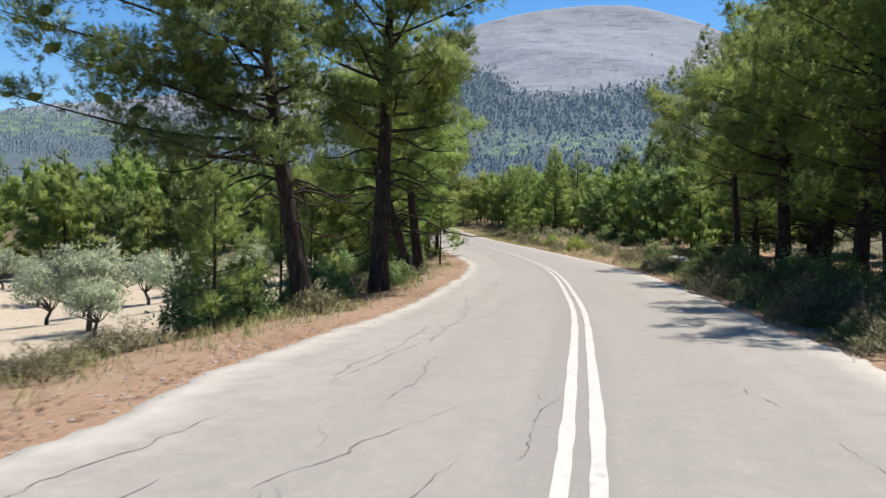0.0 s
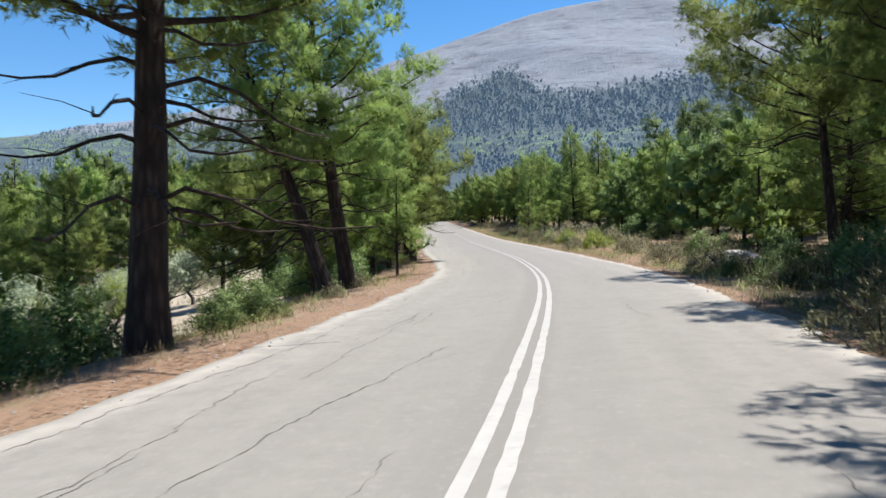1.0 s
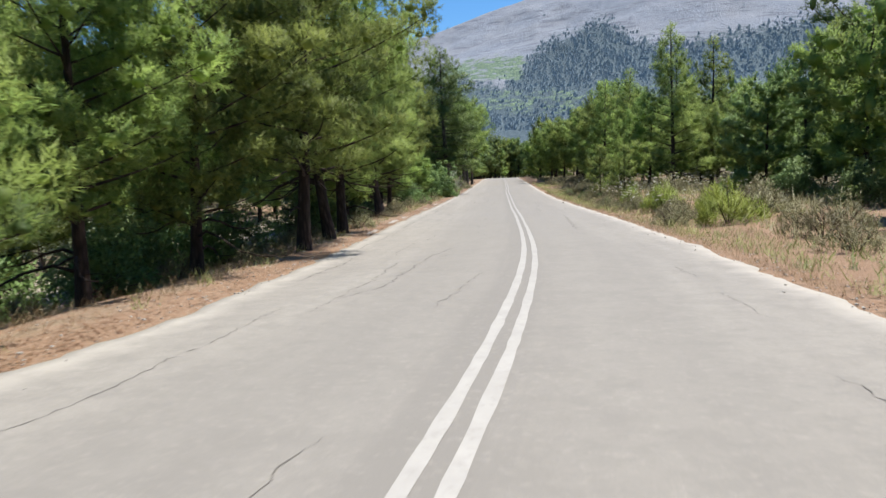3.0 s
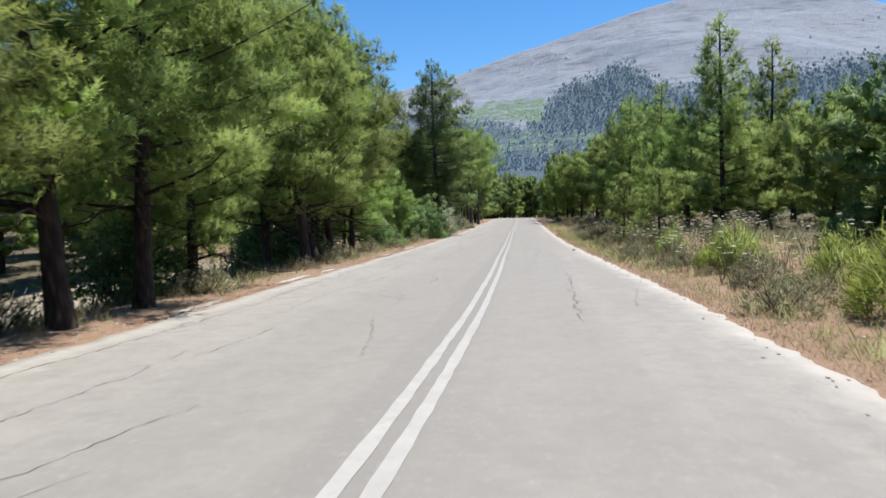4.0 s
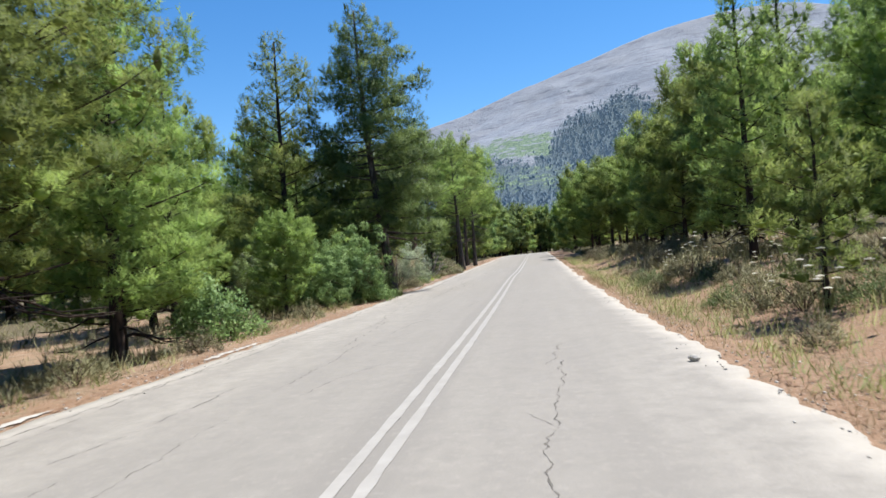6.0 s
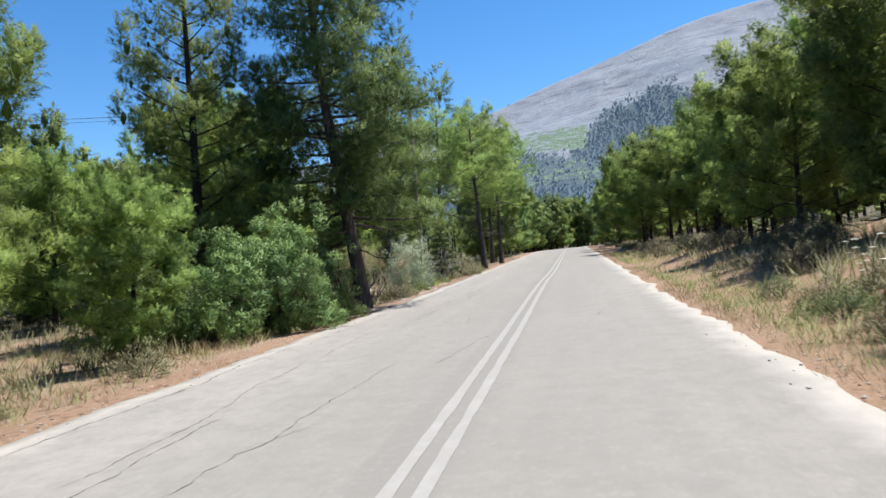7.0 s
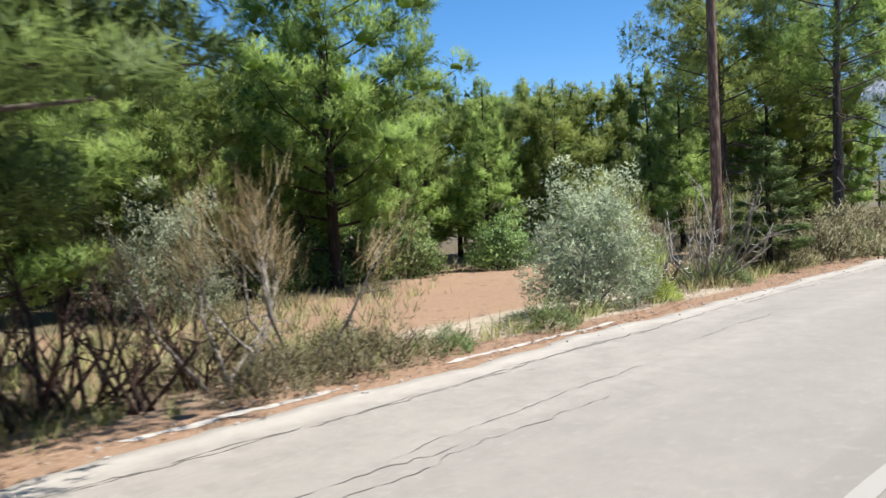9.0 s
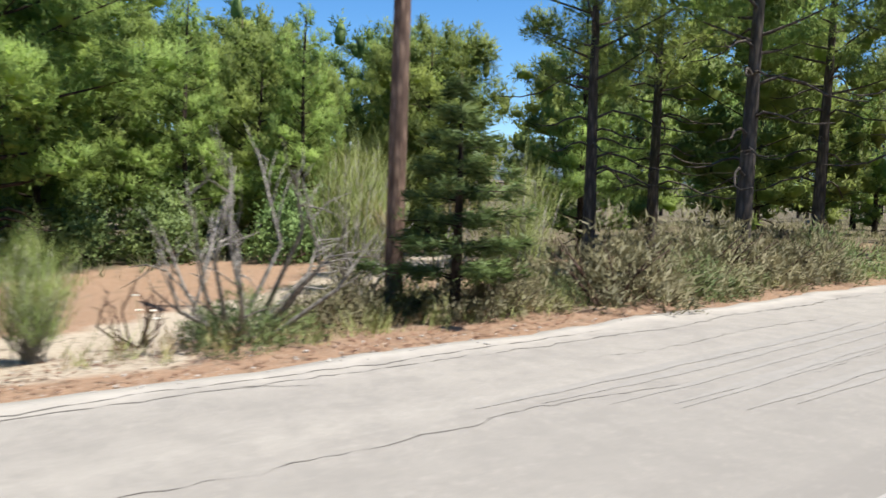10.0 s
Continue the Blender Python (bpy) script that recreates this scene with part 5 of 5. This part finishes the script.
# ======== utility pole and its wires ========
def build_pole(x, y):
    top = tagged(new("utility_pole"), "weathered brown wooden utility pole with a crossarm", "utility pole")
    z = float(land(x, y))
    top.location = (x, y, z)
    w = Wood()
    w.tube([(0, 0, -0.6), (0.02, 0, 3), (0.04, 0, 6.5), (0.06, 0, 10.4)], (0.135, 0.125, 0.11, 0.095), 14)
    ob = new("pole", w.mesh("pole", POLE_WOOD))
    ob.parent = top
    bm = bmesh.new()
    bmesh.ops.create_cube(bm, size=1, matrix=Matrix.Translation((0.05, -0.14, 10.0)) @ Matrix.Diagonal((1.9, 0.1, 0.12, 1)))
    bmesh.ops.bevel(bm, geom=bm.edges, offset=0.012, segments=1)
    crossarm = part("crossarm", bm, POLE_WOOD, top)
    for sx in (-0.82, 0.06, 0.92):
        bm = bmesh.new()
        for zz, rr, hh in ((10.1, 0.018, 0.14), (10.2, 0.05, 0.05), (10.26, 0.06, 0.05), (10.32, 0.045, 0.07)):
            bmesh.ops.create_cone(bm, cap_ends=True, segments=10, radius1=rr, radius2=rr * 0.8, depth=hh, matrix=Matrix.Translation((sx, -0.14, zz + (0.12 if abs(sx) < 0.1 else 0))))
        part("insulator", bm, PORCELAIN, crossarm, "white porcelain insulator")
    for sx in (-0.45, 0.55):
        w = Wood()
        w.tube([(sx, -0.12, 9.95), (0.05, -0.1, 9.35)], (0.02, 0.02), 5)
        ob = new("brace", w.mesh("brace", STEEL))
        ob.parent = top
    return top


def string_wires(here, spans):
    """Three sagging wires from the pole's insulators to each far point."""
    x, y, z = here.location
    for sx in (-0.82, 0.06, 0.92):
        for far, drop in spans:
            a, b = np.array([x + sx, y - 0.14, z + 10.36 + (0.12 if abs(sx) < 0.1 else 0)]), np.array(far) + np.array([sx, 0, 0])
            q = np.linspace(0, 1, 20)
            line = a * (1 - q)[:, None] + b * q[:, None] - np.array([0, 0, 1]) * (4 * drop * q * (1 - q))[:, None]
            w = Wood()
            w.tube(line, np.full(20, 0.008), 4)
            tagged(new("overhead_wire", w.mesh("overhead_wire", CABLE)), "thin dark overhead wire strung between utility poles", "wire", "overhead wires")


near_pole, next_pole = build_pole(-7.78, 123.85), build_pole(-51.0, 74.0)
nx, ny, nz = next_pole.location
string_wires(near_pole, (((-15.78, 185.85, near_pole.location.z + 12.6), 1.1), ((nx, ny - 0.14, nz + 10.36), 1.2)))
string_wires(next_pole, (((-94.0, 24.0, nz + 9.6), 1.2),))


# ======== stones, grass and flowers ========
def boulder(x, y, size, seed, label):
    bm = bmesh.new()
    bmesh.ops.create_icosphere(bm, subdivisions=3, radius=size)
    for v in bm.verts:
        n = noise.noise(v.co * (1.6 / size) + Vector((seed, 0, 0))) * 0.35 + noise.noise(v.co * (4.5 / size) + Vector((0, seed, 0))) * 0.14
        v.co = v.co * (1 + n)
        v.co.z *= 0.62
    me = bpy.data.meshes.new("boulder")
    bm.to_mesh(me)
    bm.free()
    me.materials.append(STONE)
    ob = new("boulder", me)
    ob.location = (x, y, float(land(x, y)) + size * 0.2)
    return tagged(ob, label, "rock", "rocks on the right verge")


for i, (x, y, s) in enumerate(((12.4, 39.0, 0.75), (13.3, 40.2, 0.6), (11.6, 37.4, 0.45), (14.2, 38.4, 0.55))):
    boulder(x, y, s, i * 3.7, "pale limestone boulder among scrub")
small_stone = boulder(6.15, 82.0, 0.065, 21.0, "small stone on the edge of the asphalt")
small_stone.data.materials[0] = CRUMBLED
small_stone.location.z = float(road_z(6.15, 82.0)) + 0.04


def grass(name, label, mat, n, side, near, reach, length, wide, count, seed, y0=-4, y1=140):
    r = np.random.default_rng(seed)
    y = r.uniform(y0, y1, n)
    o = near + reach * r.uniform(0, 1, n) ** 1.5
    d = left_edge(y) - o if side < 0 else right_edge(y) + o
    x = centre(y) + d
    aside = y - (117.6 - 0.95 * (x + 6))
    away = (aside < r.uniform(-9.0, -4.5, n)) | (aside > r.uniform(2.0, 3.5, n)) | (x > -5.9)
    keep = away & (wave(x * 1.2, y * 0.9, seed) > r.uniform(-0.9, 0.5, n))
    x, y = x[keep], y[keep]
    c = np.stack([x, y, land(x, y) - 0.03], 1)
    tri, normal = blades(r, c, np.tile([[0, 0, 1.0]], (len(c), 1)), count, length, wide, 0.07, 1.7)
    tri[:, 2] = np.maximum(tri[:, 2], np.repeat(np.repeat(c[:, 2], count), 3) - 0.05)
    ob = new(name, poly_mesh(name, tri, 3, mat, normal))
    tagged(ob, label, "grass", kind="stuff")


grass("dry_grass", "dry straw-coloured grass on the verge", DRY_GRASS, 8200, 1, 0.05, 7.5, 0.13, 0.008, 14, 1, 24)
grass("green_weeds", "low green weeds on the verge", GREEN_GRASS, 4600, 1, 0.5, 6.0, 0.24, 0.015, 12, 2, 14)
grass("dry_grass", "dry straw-coloured grass on the verge", DRY_GRASS, 7600, -1, 1.0, 10.0, 0.20, 0.008, 13, 3)
grass("green_weeds", "low green weeds on the verge", GREEN_GRASS, 2000, -1, 0.8, 7.0, 0.24, 0.014, 12, 4)
grass("dry_grass", "dry straw-coloured grass on the verge", DRY_GRASS, 1700, -1, 1.1, 10.0, 0.30, 0.014, 12, 13, 98, 126)
grass("green_weeds", "low green weeds on the verge", GREEN_GRASS, 1800, -1, 1.1, 9.0, 0.34, 0.018, 12, 14, 100, 126)
grass("green_weeds", "low green weeds on the verge", GREEN_GRASS, 700, -1, 2.0, 7.0, 0.26, 0.014, 12, 15, 2, 34)
grass("green_weeds", "low green weeds on the verge", GREEN_GRASS, 3000, 1, 0.25, 4.5, 0.13, 0.010, 12, 16, 52, 108)
grass("undergrowth", "brownish green undergrowth below the pines", SCRUB_LEAF, 9000, 1, 2.5, 26.0, 0.5, 0.03, 10, 5, -4, 200)
grass("undergrowth", "brownish green undergrowth below the pines", SCRUB_LEAF, 7000, -1, 2.5, 20.0, 0.45, 0.03, 10, 6, 56, 200)


def litter(name, label, n, side, reach, y0, y1, seed):
    """Fallen needles and twigs lying on the earth beside the asphalt."""
    r = np.random.default_rng(seed)
    y = r.uniform(y0, y1, n)
    o = 0.12 + reach * r.uniform(0, 1, n) ** 1.3
    x = centre(y) + (left_edge(y) - o if side < 0 else right_edge(y) + o)
    keep = wave(x * 1.7, y * 1.1, seed) > r.uniform(-0.8, 0.6, n)
    x, y = x[keep], y[keep]
    n = len(x)
    a = r.uniform(0, 6.283, n)
    aim = np.stack([np.cos(a), np.sin(a), r.normal(0, 0.12, n)], 1) * r.uniform(0.05, 0.16, (n, 1))
    flank = np.stack([-np.sin(a), np.cos(a), 0 * a], 1) * r.uniform(0.006, 0.016, (n, 1))
    c = np.stack([x, y, land(x, y) + 0.012], 1)
    tri = np.stack([c - flank, c + flank, c + aim], 1)
    up = np.tile([[0.0, 0.0, 1.0]], (n, 1))
    ob = new(name, poly_mesh(name, face_out(tri, up).reshape(-1, 3), 3, LITTER, up))
    tagged(ob, label, "litter", kind="stuff")


def gravel(name, label, n, side, reach, y0, y1, seed):
    """Small loose stones along the crumbled edge."""
    r = np.random.default_rng(seed)
    y = r.uniform(y0, y1, n)
    o = r.normal(0.15, 0.25, n) + reach * r.uniform(0, 1, n) ** 3
    x = centre(y) + (left_edge(y) - o if side < 0 else right_edge(y) + o)
    z = np.maximum(land(x, y), np.where(o < 0, road_z(x, y), -99)) + 0.004
    size = r.uniform(0.008, 0.032, n) * r.uniform(0.5, 1.2, n)
    tri, normal = lumps(r, np.stack([x, y, z], 1), size, 1, 0.7)
    ob = new(name, poly_mesh(name, tri, 3, CRUMBLED, normal))
    tagged(ob, label, "gravel", kind="stuff")


litter("pine_litter", "brown fallen pine needles on the red earth", 26000, -1, 2.6, 0, 84, 31)
litter("pine_litter", "brown fallen pine needles on the red earth", 12000, -1, 2.4, 84, 128, 32)
litter("pine_litter", "brown fallen pine needles on the verge", 16000, 1, 2.2, 4, 100, 33)
gravel("gravel", "small pale stones along the crumbled road edge", 2600, -1, 1.6, 1, 128, 34)
gravel("gravel", "small pale stones along the crumbled road edge", 1800, 1, 1.2, 4, 96, 35)


def grow_umbel():
    r = np.random.default_rng(5)
    pieces = []
    for i in range(4):
        a, h = r.uniform(0, 6.28), r.uniform(0.5, 0.95)
        e = Vector((math.cos(a) * 0.16, math.sin(a) * 0.16, h))
        w = Wood()
        w.tube([(0, 0, -0.05), e * 0.5 + Vector((0, 0, 0.05)), e], (0.006, 0.005, 0.003), 4)
        pieces.append(("stalk", w.mesh("stalk", GREEN_GRASS), ""))
        bm = bmesh.new()
        for k in range(7):
            o = Vector((math.cos(k * 1.05), math.sin(k * 1.05), 0)) * (0.034 if k else 0) - Vector((0, 0, 0.008 if k else 0))
            bmesh.ops.create_cone(bm, cap_ends=True, segments=6, radius1=0.004, radius2=0.020, depth=0.014, matrix=Matrix.Translation(e + o))
        me = bpy.data.meshes.new("flower_head")
        bm.to_mesh(me)
        bm.free()
        me.materials.append(FLOWER)
        pieces.append(("flower_head", me, ""))
    return assemble("wild_flower", "wild carrot with white flower heads on thin stalks", "flower", pieces)


UMBEL = grow_umbel()
for i in range(34):
    plant(UMBEL, rng.uniform(9.4, 14.4), rng.uniform(74.5, 81.5), rng.uniform(0.9, 1.3), group="wild carrots on the right verge")
for i in range(60):
    y = rng.uniform(62, 100)
    plant(UMBEL, float(centre(y)) + rng.uniform(5.0, 8.5), y, rng.uniform(0.9, 1.4), group="wild carrots on the right verge")
for i in range(3):
    y = rng.uniform(118, 121)
    plant(UMBEL, float(centre(y)) - rng.uniform(5.4, 7.0), y, rng.uniform(0.5, 0.7), group="wild carrots on the left verge")
